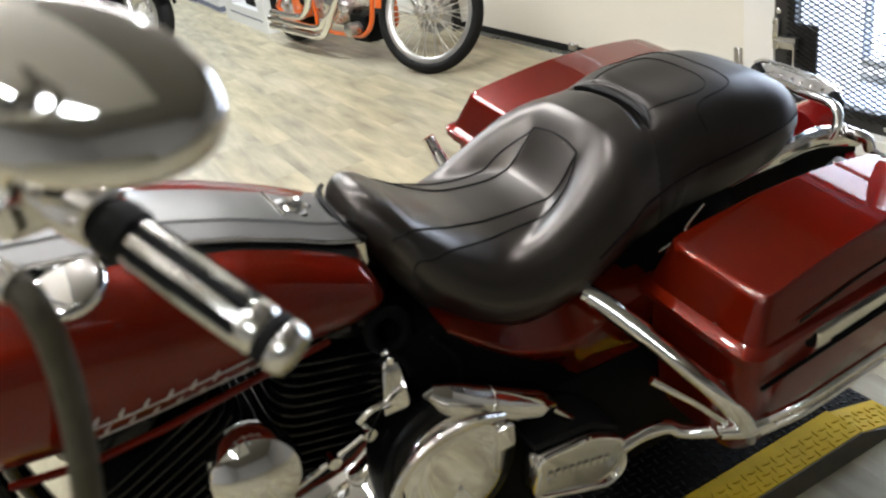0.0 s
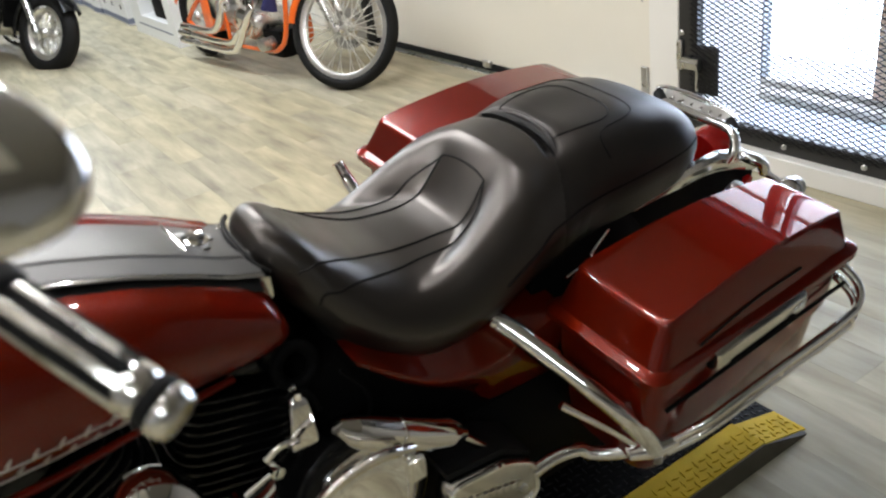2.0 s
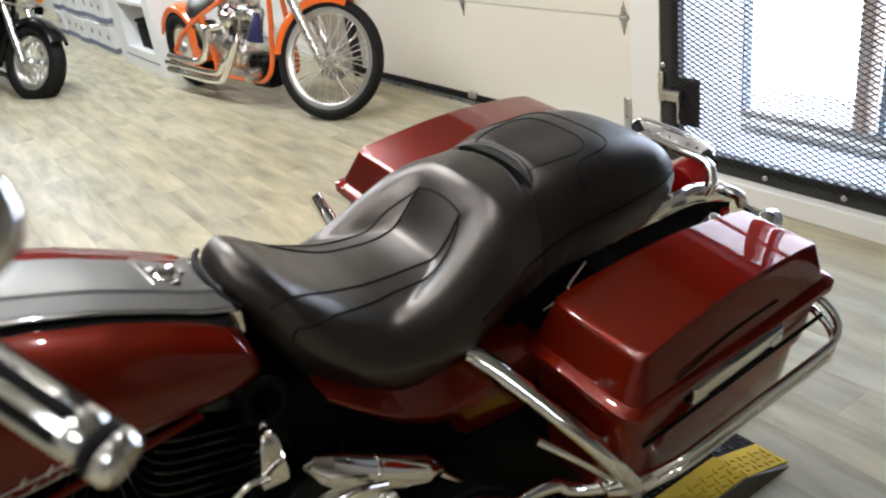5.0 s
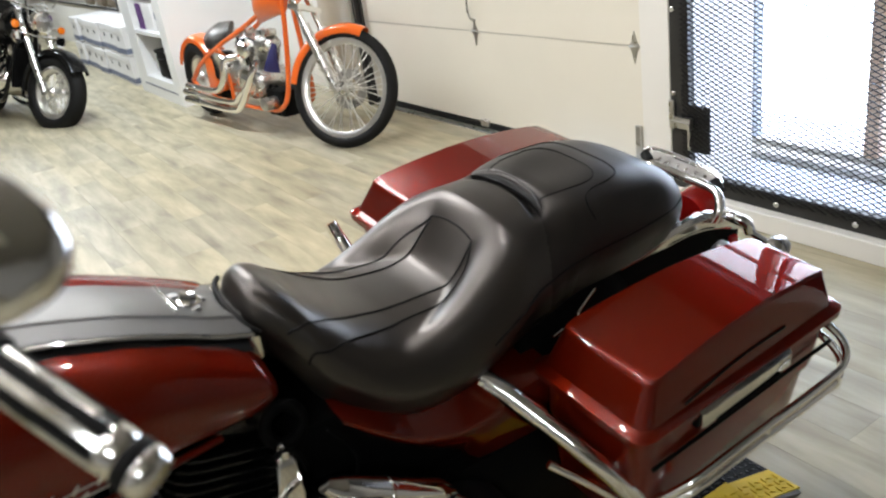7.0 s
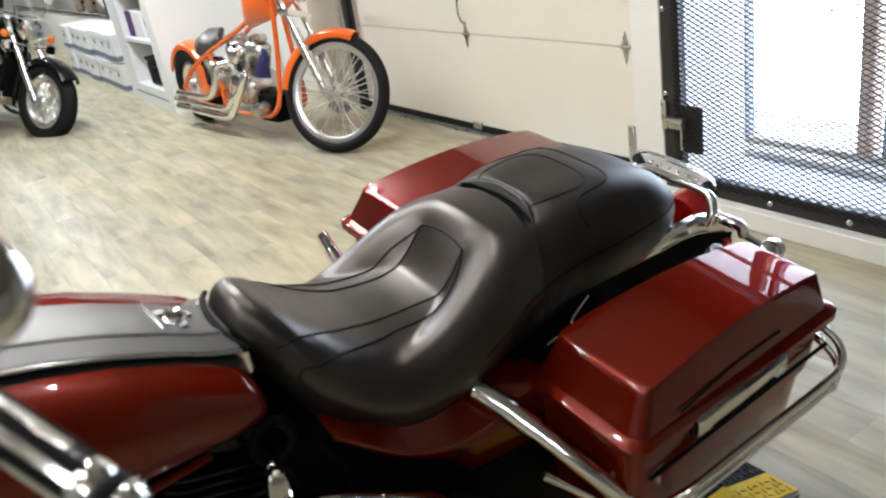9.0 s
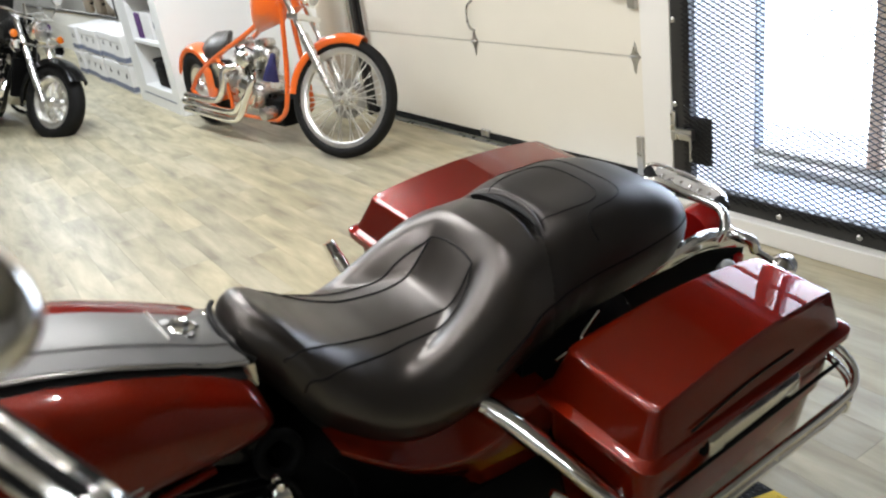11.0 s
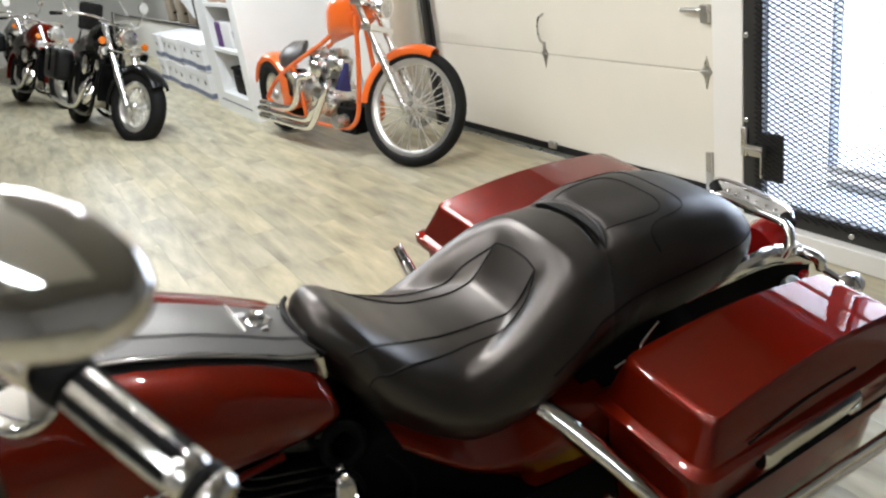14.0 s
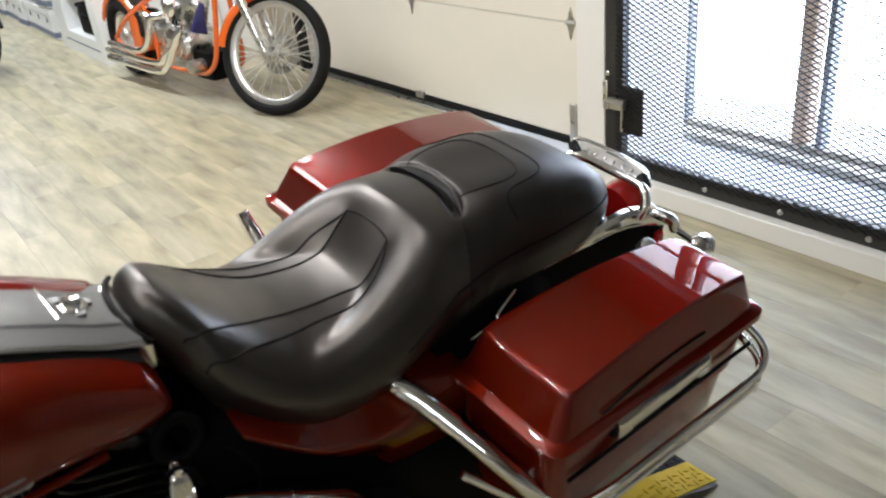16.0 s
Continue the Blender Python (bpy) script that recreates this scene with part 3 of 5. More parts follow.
for s in (1, -1):
    welt = [(x, s * (flank_y(x, z) + 0.0005), z) for x, z in [(v, glide(v, [-0.15, -0.085, -0.032, 0.07, 0.2, 0.32, 0.40], [0.884, 0.916, 0.938, 0.941, 0.942, 0.944, 0.938])) for v in np.linspace(-0.15, 0.40, 44)]]
    part("seam", tube(welt, 0.0022, 6, smooth=False), M_PIPING, seat)
NOSE_LINE = [(-0.505, 0.070), (-0.516, 0.052), (-0.524, 0.026), (-0.527, 0.0), (-0.526, -0.026), (-0.521, -0.050), (-0.512, -0.070), (-0.502, -0.080)]
NOSE_TOP = [1.012, 1.016, 1.018, 1.018, 1.014, 1.006, 0.996, 0.988]
trim = []
for k, p in enumerate(spline([(a, b, c) for (a, b), c in zip(NOSE_LINE, NOSE_TOP)], 5)):
    x, y, z = p
    trim.append([(x + 0.008, y, z + 0.003), (x - 0.003, y, z + 0.006), (x - 0.008, y, z + 0.001), (x - 0.010, y, z - 0.020), (x - 0.004, y, z - 0.036), (x + 0.008, y, z - 0.036)])
part("seat_nose_trim", loft(trim), M_CHROME_WORN, seat, "bright trim under the saddle nose", sharp=50)
part("nose_piping", tube([(x + 0.009, y * 1.03, z + 0.010) for (x, y), z in zip(NOSE_LINE, NOSE_TOP)], 0.0045, 8), M_PIPING, seat)

# tank with two lobes
TX = [-0.500, -0.506, -0.52, -0.55, -0.60, -0.68, -0.76, -0.85, -0.95, -1.05, -1.14, -1.20]
TT = [0.952, 0.976, 0.995, 1.013, 1.040, 1.076, 1.104, 1.128, 1.146, 1.150, 1.130, 1.08]
TB = [0.918, 0.905, 0.895, 0.886, 0.884, 0.886, 0.882, 0.876, 0.872, 0.880, 0.91, 0.98]
TW = [0.138, 0.149, 0.156, 0.161, 0.168, 0.180, 0.188, 0.194, 0.194, 0.182, 0.14, 0.08]


def tank_y(x, z, s):
    t, b, w = lerp(-x, [-v for v in TX], TT), lerp(-x, [-v for v in TX], TB), lerp(-x, [-v for v in TX], TW)
    f = max(-1.0, min(1.0, (z - (t * 0.42 + b * 0.58)) / ((t - b) * (0.58 if z > t * 0.42 + b * 0.58 else 0.42))))
    return s * (0.03 + (w - 0.03) * (1 - abs(f) ** 2.4) ** (1 / 2.4))


tank = thing("tank", "", "", None)
tank.parent = bike
for s in (1, -1):
    rings = []
    xs = [TX[0] + (TX[-1] - TX[0]) * (k / 60) ** 1.5 for k in range(61)]
    for x in xs:
        t, b = lerp(-x, [-v for v in TX], TT), lerp(-x, [-v for v in TX], TB)
        ring = [(x, s * 0.004, t), ]
        for k in range(33):
            a = math.pi * k / 32
            m = t * 0.42 + b * 0.58
            z = m + math.cos(a) * ((t - m) if a < math.pi / 2 else (m - b))
            ring.append((x, tank_y(x, z, s), z))
        ring.append((x, s * 0.004, b))
        rings.append(ring)
    if s > 0:
        rings = [[(x, y, z + 0.019) for x, y, z in r] for r in rings]
    part("tank_half", loft(rings), M_RED, tank, "glossy dark red tank half", sharp=60)
# seam flange along the tank's lower edge
for s in (1, -1):
    part("tank_flange", tube([(x, s * (lerp(-x, [-v for v in TX], TW) * 0.86), lerp(-x, [-v for v in TX], TB) + 0.010) for x in np.linspace(-0.60, -1.05, 24)], 0.006, 8, smooth=False), M_RED, tank)
# script on the tank: slanted silver strokes in two rows, not legible
for row, (z0, n) in enumerate(((0.962, 6), (0.938, 8))):
    for k in range(n):
        x = -0.925 + k * 0.031 + row * 0.008
        zz = z0 - 0.012 * k / n
        y = [tank_y(x + d, zz + e, -1) - 0.0012 for d, e in ((-0.004, -0.009), (0.004, 0.009))]
        part("script_bar", tube([(x - 0.004, y[0], zz - 0.008), (x + 0.0, sum(y) / 2 - 0.0005, zz), (x + 0.006, y[1], zz + 0.008)], [0.0012, 0.0028, 0.0012], 6, 4), M_SILVER_TEXT, tank)
    pts = [(x, tank_y(x, z0 - 0.010, -1) - 0.001, z0 - 0.010) for x in np.linspace(-0.93, -0.70, 14)]
    part("script_bar", tube(pts, 0.0013, 6, smooth=False), M_SILVER_TEXT, tank)


def top_line(x):
    return lerp(-x, [0.50, 0.55, 0.60, 0.68, 0.76, 0.85, 0.95, 1.05, 1.14], [1.004, 1.022, 1.048, 1.084, 1.112, 1.136, 1.154, 1.158, 1.14])


def strip(name, half, rise, x0, x1, mat, parent, label="", edge=0.012):
    rings = []
    for x in np.linspace(x0, x1, 26):
        z = top_line(x) + rise
        h = half if np.isscalar(half) else lerp(x, [x1, x0], [half[1], half[0]])
        rings.append([(x, -h - edge, z - edge), (x, -h, z - 0.002), (x, -h + edge * 0.5, z), (x, 0, z + 0.003), (x, h - edge * 0.5, z), (x, h, z - 0.002), (x, h + edge, z - edge), (x, 0, z - edge * 1.4)])
    return part(name, loft(rings), mat, parent, label)


strip("console_gasket", (0.092, 0.103), -0.010, -0.515, -1.10, M_RUBBER, tank, "black rubber strip under the console")


def panel(name, x0, x1, flat, wide, rise, mat, parent, label=""):
    """A plate with a flat top, a crease on each side and flanges that fall away."""
    rings = []
    for x in np.linspace(x0, x1, 26):
        z = top_line(x) + rise
        f, w = lerp(x, [x1, x0], flat[::-1]), lerp(x, [x1, x0], wide[::-1])
        side = [(f - 0.004, z), (f, z - 0.001), (f + 0.004, z - 0.004), (w - 0.003, z - 0.0115), (w, z - 0.0135), (w + 0.001, z - 0.019)]
        rings.append([(x, -y, h) for y, h in side[::-1]] + [(x, 0, z + 0.001)] + [(x, y, h) for y, h in side] + [(x, 0, z - 0.024)])
    return part(name, loft(rings), mat, parent, label, sharp=14)


console = panel("console", -0.505, -1.10, (0.047, 0.058), (0.086, 0.100), 0.012, M_BRUSHED, tank, "satin grey tank console with sloping flanges")
for s in (-1, 1):
    part("console_lip", tube([(x, s * (0.001 + lerp(x, [-1.10, -0.505], [0.100, 0.086])), top_line(x) - 0.004) for x in np.linspace(-0.505, -1.09, 26)], 0.0036, 8, smooth=False), M_CHROME, console, "polished chrome lip")
part("console_edge", tube([(-0.600, 0.046, top_line(-0.600) + 0.0135), (-0.594, -0.040, top_line(-0.594) + 0.0135)], 0.0022, 6, smooth=False), M_CHROME, console)
nut = lathe([(0.021, 0), (0.021, 0.004), (0.014, 0.005)], along((-0.568, 0, top_line(-0.568) + 0.012), (-0.53, 0, top_line(-0.568) + 0.15)), 24)
lathe([(0.0125, 0.0), (0.0125, 0.013), (0.009, 0.016), (0.0, 0.012)], along((-0.568, 0, top_line(-0.568) + 0.012), (-0.53, 0, top_line(-0.568) + 0.15)), 6, nut)
part("console_nut", nut, M_CHROME, console, "chrome hexagon nut and washer", sharp=30)
for dx, dy in ((-0.018, 0.012), (0.004, -0.022), (0.02, 0.012)):
    part("console_tab", block((-0.568 + dx - 0.008, dy - 0.008, top_line(-0.568 + dx) + 0.010), (-0.568 + dx + 0.008, dy + 0.008, top_line(-0.568 + dx) + 0.0155), 0.002, 2), M_BRUSHED, console)
capm = along((-0.898, -0.108, 1.112), (-0.915, -0.30, 1.60))
part("fuel_cap", lathe([(0.052, -0.01), (0.054, 0.004), (0.050, 0.012), (0.040, 0.017), (0.020, 0.020), (0, 0.021)], capm, 40), M_CHROME, tank, "round chrome fuel cap")
part("fuel_cap", lathe([(0.052, -0.01), (0.054, 0.004), (0.050, 0.012), (0.040, 0.017), (0.020, 0.020), (0, 0.021)], along((-0.898, 0.108, 1.112), (-0.915, 0.30, 1.60)), 40), M_CHROME, tank, "round chrome fuel cap")


# hard saddlebags
def saddlebag(s):
    bag = thing("saddlebag", "")
    bag.parent = bike
    bag.location.z = 0.045 if s > 0 else 0.0

    def ring(corners, z, r):
        arc = rounded([(x, y) for x, y in corners], r, 5)
        pts = []
        for k, p in enumerate(arc):
            pts.append(p)
            if k % 6 == 5:
                q = arc[(k + 1) % len(arc)]
                pts += [p + (q - p) * (i / 16) for i in range(1, 16)]
        return [(p[0], s * -p[1], z(p[0], p[1]) if callable(z) else z) for p in pts]

    def lip(dx, dy=None):
        dy = dx if dy is None else dy
        return [(-0.060 - dx, -0.462 - dy), (0.510 + dx, -0.430 - dy), (0.510 + dx, -0.232 + dy), (-0.060 - dx, -0.195 + dy)]

    crown = lambda x, y: 0.868 + 0.026 * math.sin(math.pi * max(0, min(1, (x + 0.02) / 0.56))) + 0.05 * (y + 0.424) * 0.2 - 0.009 * max(0, (x - 0.42) / 0.06) ** 3
    top = [(-0.012, -0.428), (0.474, -0.402), (0.468, -0.246), (-0.012, -0.222)]
    cx, cy = 0.23, -0.325
    inset = lambda k: [(cx + (x - cx) * k, cy + (y - cy) * k) for x, y in top]
    grow = lambda k, a: [(x * (1 - k) + u * k, y * (1 - k) + v * k) for (x, y), (u, v) in zip(top, lip(0))] if a else top
    rings = [ring(lip(0.0), 0.776, 0.035), ring(lip(0.006), 0.781, 0.035), ring(lip(0.006), 0.793, 0.035), ring(lip(0.0), 0.798, 0.035), ring(lip(-0.012, -0.010), 0.802, 0.030)]
    rings.append(ring(grow(0.10, 1), lambda x, y: crown(x, y) - 0.010, 0.022))
    rings.append(ring(grow(0.03, 1), lambda x, y: crown(x, y) - 0.003, 0.020))
    for k in (0.985, 0.95, 0.88, 0.8, 0.7, 0.6, 0.5, 0.4, 0.3, 0.2, 0.1, 0.03):
        rings.append(ring(inset(k), crown, 0.020 * k))
    part("lid", loft(rings), M_RED, bag, "glossy dark red saddlebag lid", sharp=32)
    low = lambda d, e: [(-0.045 + d, -0.450 + e), (0.492 - d, -0.418 + e), (0.492 - d, -0.240), (-0.045 + d, -0.205)]
    rings = [ring(low(0.07, 0.075), 0.50, 0.05), ring(low(0.035, 0.035), 0.512, 0.05), ring(low(0.02, 0.018), 0.56, 0.045), ring(low(0.012, 0.012), 0.660, 0.04), ring(low(0.006, 0.004), 0.668, 0.038), ring(low(0.002, 0.002), 0.70, 0.035), ring(low(0.0, 0.0), 0.768, 0.035), ring(low(0.0, 0.0), 0.777, 0.035)]
    part("bag_body", loft(rings), M_RED, bag, sharp=32)
    part("lid_gasket", tube([(p[0], p[1], 0.7735) for p in ring(lip(-0.004), 0, 0.035)], 0.0045, 6, closed=True, smooth=False), M_RUBBER, bag, "black lid seal")
    # latch with its chrome cover
    o = lambda x, out, z: (x, s * (0.4605 - 0.054 * (x + 0.06) + out), z)
    lat = bmesh.new()
    prof = [(0.0, 0.752), (0.012, 0.754), (0.018, 0.762), (0.018, 0.776), (0.015, 0.786), (0.006, 0.791), (0.0, 0.791)]
    loft([[o(x, a * f, z) for a, z in prof] for x, f in ((0.075, 0.75), (0.080, 1), (0.318, 1), (0.325, 0.75))], bm=lat)
    part("latch_cover", lat, M_CHROME_WORN, bag, "chrome latch cover")
    part("latch_slot", tube([o(0.11, 0.019, 0.760), o(0.29, 0.019, 0.760)], 0.0022, 6, smooth=False), M_MATTE, bag)
    part("latch_pivot", block((0.068, min(s * 0.450, s * 0.462), 0.756), (0.080, max(s * 0.450, s * 0.462), 0.786), 0.003, 1), M_MATTE, bag)
    part("lid_groove", tube([o(0.05, -0.006, 0.812), o(0.20, -0.012, 0.824), o(0.33, -0.012, 0.824)], 0.0022, 6), M_PIPING, bag)
    part("trim_strip", tube([(x, s * (0.455 - 0.054 * (x + 0.06)), 0.712) for x in np.linspace(-0.02, 0.50, 12)], 0.004, 8, smooth=False, flat=0.6), M_MATTE, bag, "black trim strip")
    return bag


saddlebag(-1)
saddlebag(1)


# chrome saddlebag guards
def guard(s):
    g = thing("bag_guard", "")
    g.parent = bike
    f = lambda p: (p[0], -s * p[1], p[2])
    main = [(-0.168, -0.190, 0.812), (-0.150, -0.215, 0.800), (-0.110, -0.310, 0.752), (-0.070, -0.392, 0.700), (-0.032, -0.425, 0.640), (-0.008, -0.428, 0.600)]
    part("front_tube", tube([f(p) for p in main], 0.0165, 16), M_CHROME, g, "thick chrome tube")
    part("sleeve", tube([f(p) for p in ((-0.160, -0.200, 0.806), (-0.140, -0.240, 0.788), (-0.118, -0.292, 0.762))], 0.019, 16), M_CHROME, g)
    part("brace", tube([f(p) for p in ((-0.135, -0.33, 0.700), (-0.075, -0.38, 0.650), (-0.020, -0.410, 0.590))], 0.0075, 10), M_CHROME, g)
    part("clamp", tube([f(p) for p in ((-0.045, -0.405, 0.588), (-0.005, -0.425, 0.592), (0.035, -0.44, 0.602))], [0.013, 0.019, 0.013], 14), M_CHROME, g, "chrome clamp")
    part("clamp_bolt", rod(f((0.002, -0.425, 0.592)), f((0.012, -0.425, 0.548)), 0.009, 10), M_STEEL, g)
    for dz, r, back in ((0.0, 0.0082, 0.0), (-0.024, 0.0082, -0.008)):
        part("rail", tube([f(p) for p in ((0.02, -0.435, 0.600 + dz), (0.07, -0.466, 0.640 + dz), (0.14, -0.476, 0.662 + dz), (0.28, -0.478, 0.676 + dz), (0.42, -0.476, 0.684 + dz), (0.482 + back, -0.470, 0.692 + dz), (0.511 + back, -0.447, 0.712 + dz), (0.512 + back, -0.405, 0.735 + dz), (0.497, -0.36, 0.745 + dz))], r, 12), M_CHROME, g)
    for x in (0.25, 0.46):
        part("rail_link", rod(f((x, -0.478, 0.678)), f((x, -0.478, 0.650)), 0.006, 8), M_CHROME, g)
    return g


guard(1)
guard(-1)

# red side covers under the saddle
CX = [-0.432, -0.380, -0.304, -0.218, -0.170, -0.100, -0.030]
C_TOP, C_FOLD, C_LOW = [0.874, 0.850, 0.832, 0.818, 0.812, 0.806, 0.800], [0.870, 0.826, 0.770, 0.746, 0.752, 0.772, 0.786], [0.864, 0.806, 0.741, 0.672, 0.606, 0.594, 0.590]
C_OUT = [0.200, 0.207, 0.214, 0.219, 0.221, 0.223, 0.224]
for s in (-1, 1):
    rows = []
    for x in np.linspace(CX[0], CX[-1], 34):
        top, fold, low, out = [glide(x, CX, c) for c in (C_TOP, C_FOLD, C_LOW, C_OUT)]
        row = [(0.140, top), (0.150, top - 0.004)]
        row += [(0.150 + (out - 0.154) * k, top - 0.004 + (fold + 0.006 - top) * (k * 0.75 + 0.25 * k * k)) for k in (0.25, 0.5, 0.75, 0.95)]
        row += [(out - 0.001, fold), (out, fold - 0.006)]
        row += [(out - 0.050 * k ** 1.4 * min(1.0, (fold - low) / 0.10), fold - 0.006 + (low - fold + 0.006) * k) for k in (0.3, 0.6, 0.85, 1.0)]
        row += [(0.140, low)]
        rows.append([(x, s * y, z) for y, z in row])
    part("side_cover", loft(rows), M_RED, bike, "glossy red side cover with a fold", sharp=50)
part("seat_strap_rod", tube([(0.108, -0.178, 0.872), (0.060, -0.19, 0.852), (0.045, -0.196, 0.842), (-0.012, -0.20, 0.832)], [0.003, 0.0036, 0.0022, 0.003], 8), M_CHROME, bike)

# rear fender, rails, lamps
rings = []
for k in range(22):
    a = radians(-8 + 78 * k / 21)
    cx, cz, R = 0.18, 0.44, 0.42
    x, z = cx + R * math.sin(a) * 1.28, cz + R * math.cos(a)
    nx, nz = math.sin(a), math.cos(a)
    prof = [(-0.098, -0.09), (-0.098, -0.02), (-0.080, 0.004), (-0.04, 0.014), (0, 0.017), (0.04, 0.014), (0.080, 0.004), (0.098, -0.02), (0.098, -0.09)]
    inn = [(y * 0.96, d - 0.005) for y, d in prof[::-1]]
    rings.append([(x + nx * d, y, z + nz * d) for y, d in prof + inn])
part("rear_fender", loft(rings), M_RED, bike, "glossy red rear fender", sharp=50)
for s in (-1, 1):
    prof = lambda a, h: [(-0.008, -h), (0.006, -h), (0.012, -h * 0.4), (0.012, h * 0.5), (0.004, h), (-0.008, h)]
    part("fender_strut", loft([[(x, s * (0.118 + a), z + b) for a, b in prof(0, h)] for x, z, h in ((0.225, 0.842, 0.004), (0.28, 0.848, 0.012), (0.36, 0.855, 0.018), (0.43, 0.860, 0.019), (0.475, 0.858, 0.021), (0.53, 0.842, 0.020), (0.60, 0.812, 0.016))]), M_CHROME_WORN, bike, "pale chrome fender strut", sharp=30)
# Black sheet that stands in for the shade on the fender below the strut
for s in (-1, 1):
    part("strut_panel", loft([[(x, s * 0.1195, 0.66), (x, s * 0.1195, h), (x, s * 0.112, h), (x, s * 0.112, 0.66)] for x, h in ((0.20, 0.838), (0.36, 0.840), (0.47, 0.838), (0.56, 0.815), (0.60, 0.795))]), M_MATTE, bike, "added black sheet for the shade under the fender strut", smooth=False)
rail = part("luggage_rail", tube([(0.498, -0.126, 0.850), (0.512, -0.127, 0.876), (0.526, -0.112, 0.896), (0.540, -0.080, 0.900), (0.546, 0.0, 0.897), (0.546, 0.080, 0.897), (0.538, 0.112, 0.893), (0.520, 0.128, 0.870), (0.505, 0.128, 0.840)], 0.0105, 14), M_CHROME, bike, "chrome luggage rail")
part("back_tube", tube([(0.556, -0.092, 0.908), (0.576, -0.060, 0.915), (0.586, 0.03, 0.916), (0.584, 0.125, 0.913), (0.572, 0.146, 0.906)], 0.005, 10), M_CHROME, rail)
part("rail_plate", loft([[(0.545, y, 0.898), (0.577, y + 0.01, 0.913), (0.579, y + 0.01, 0.909), (0.548, y, 0.893)] for y in (-0.070, 0.108)]), M_STEEL, rail, "bright steel plate with rivets")
for k in range(6):
    part("rivet", lathe([(0.005, 0), (0.004, 0.003), (0, 0.004)], along((0.562, -0.045 + 0.026 * k, 0.9060), (0.545, -0.045 + 0.026 * k, 0.945)), 8), M_CHROME, rail)
for y in (-0.082, 0.118):
    part("rail_bumper", tube([(0.556, y + 0.008, 0.908), (0.545, y - 0.016, 0.898)], 0.0125, 10, smooth=False), M_RUBBER, rail, "black rubber stop")
part("rail_brace", tube([(0.40, -0.105, 0.852), (0.46, -0.06, 0.872), (0.500, 0.0, 0.880), (0.510, 0.06, 0.880)], 0.007, 8), M_CHROME, rail)
part("tail_lamp", lathe([(0.05, -0.03), (0.055, 0.0), (0.05, 0.025), (0.03, 0.04), (0, 0.044)], along((0.60, 0.0, 0.80), (0.9, 0, 0.86)), 24), M_RED_LENS, bike, "round red tail lamp")
part("signal_bar", tube([(0.60, 0.16, 0.790), (0.608, 0.0, 0.812), (0.580, -0.08, 0.832), (0.552, -0.118, 0.846), (0.548, -0.146, 0.850), (0.560, -0.164, 0.842), (0.572, -0.168, 0.818)], 0.0125, 14, flat=0.8), M_CHROME, bike, "chrome signal bar")
part("cable_clip", tube([(0.555, -0.175, 0.80), (0.575, -0.19, 0.79), (0.60, -0.20, 0.775), (0.625, -0.20, 0.765)], 0.006, 8), M_MATTE, bike)
for s in (-1, 1):
    sig = part("turn_signal", lathe([(0, -0.03), (0.015, -0.028), (0.026, -0.012), (0.028, 0.004), (0.024, 0.012), (0, 0.014)], along((0.616, s * 0.206, 0.776), (0.9, s * 0.21, 0.79)), 20), M_CHROME, bike, "chrome turn signal")
    part("signal_lens", lathe([(0.026, 0), (0.022, 0.012), (0.012, 0.018), (0, 0.02)], along((0.628, s * 0.206, 0.777), (0.9, s * 0.21, 0.79)), 20), M_ALU, sig)
    part("signal_stalk", rod((0.572, s * 0.166, 0.818), (0.612, s * 0.200, 0.782), 0.007, 8), M_CHROME, bike)
part("tail_bracket", block((0.50, -0.115, 0.72), (0.60, -0.06, 0.79), 0.008, 2), M_MATTE, bike)
part("shock_reservoir", rod((0.44, -0.150, 0.772), (0.56, -0.150, 0.762), 0.013, 12), M_MATTE, bike)
part("shock_cap", lathe([(0.02, 0), (0.02, 0.02), (0.012, 0.026), (0, 0.026)], along((0.48, -0.165, 0.80), (0.48, -0.20, 0.85)), 12), M_STEEL, bike)
part("side_reflector", block((0.565, -0.135, 0.752), (0.585, -0.120, 0.79), 0.003, 1), M_RED_LENS, bike, "small red reflector")

# passenger pegs
for s in (1, -1):
    part("passenger_peg", tube([(-0.150, s * 0.24, 0.80), (-0.158, s * 0.31, 0.852), (-0.168, s * 0.335, 0.895)], [0.014, 0.016, 0.013], 14), M_CHROME, bike, "chrome fold-up passenger peg") if s > 0 else None

# frame, engine and drive side
part("frame_spine", tube([(-1.12, 0, 1.02), (-0.7, 0, 0.90), (-0.4, 0, 0.82), (0.0, 0, 0.78), (0.35, 0, 0.70)], 0.03, 12), M_BLACK, bike)
for s in (-1, 1):
    part("frame_rail", tube([(-1.10, s * 0.03, 0.98), (-1.05, s * 0.10, 0.50), (-0.92, s * 0.13, 0.30), (-0.40, s * 0.14, 0.28), (-0.12, s * 0.15, 0.36), (-0.10, s * 0.14, 0.75)], 0.018, 10), M_BLACK, bike)
part("battery_box", block((-0.50, -0.150, 0.36), (-0.06, 0.150, 0.845), 0.02, 2), M_MATTE, bike)
# Its raised top stands in for the shade that hides the red fender
part("inner_fender", loft([[(x, y, z) for y, z in ((-w, 0.45), (-w, h - 0.03), (-w + 0.02, h), (w - 0.02, h), (w, h - 0.03), (w, 0.45))] for x, h, w in ((-0.06, 0.858, 0.165), (0.14, 0.858, 0.165), (0.20, 0.846, 0.150), (0.26, 0.822, 0.118), (0.42, 0.790, 0.112))]), M_MATTE, bike, "black inner fender, raised to stand for the shaded gap under the saddle")
part("crankcase", block((-0.95, -0.16, 0.30), (-0.45, 0.16, 0.60), 0.05, 3), M_BLACK, bike)


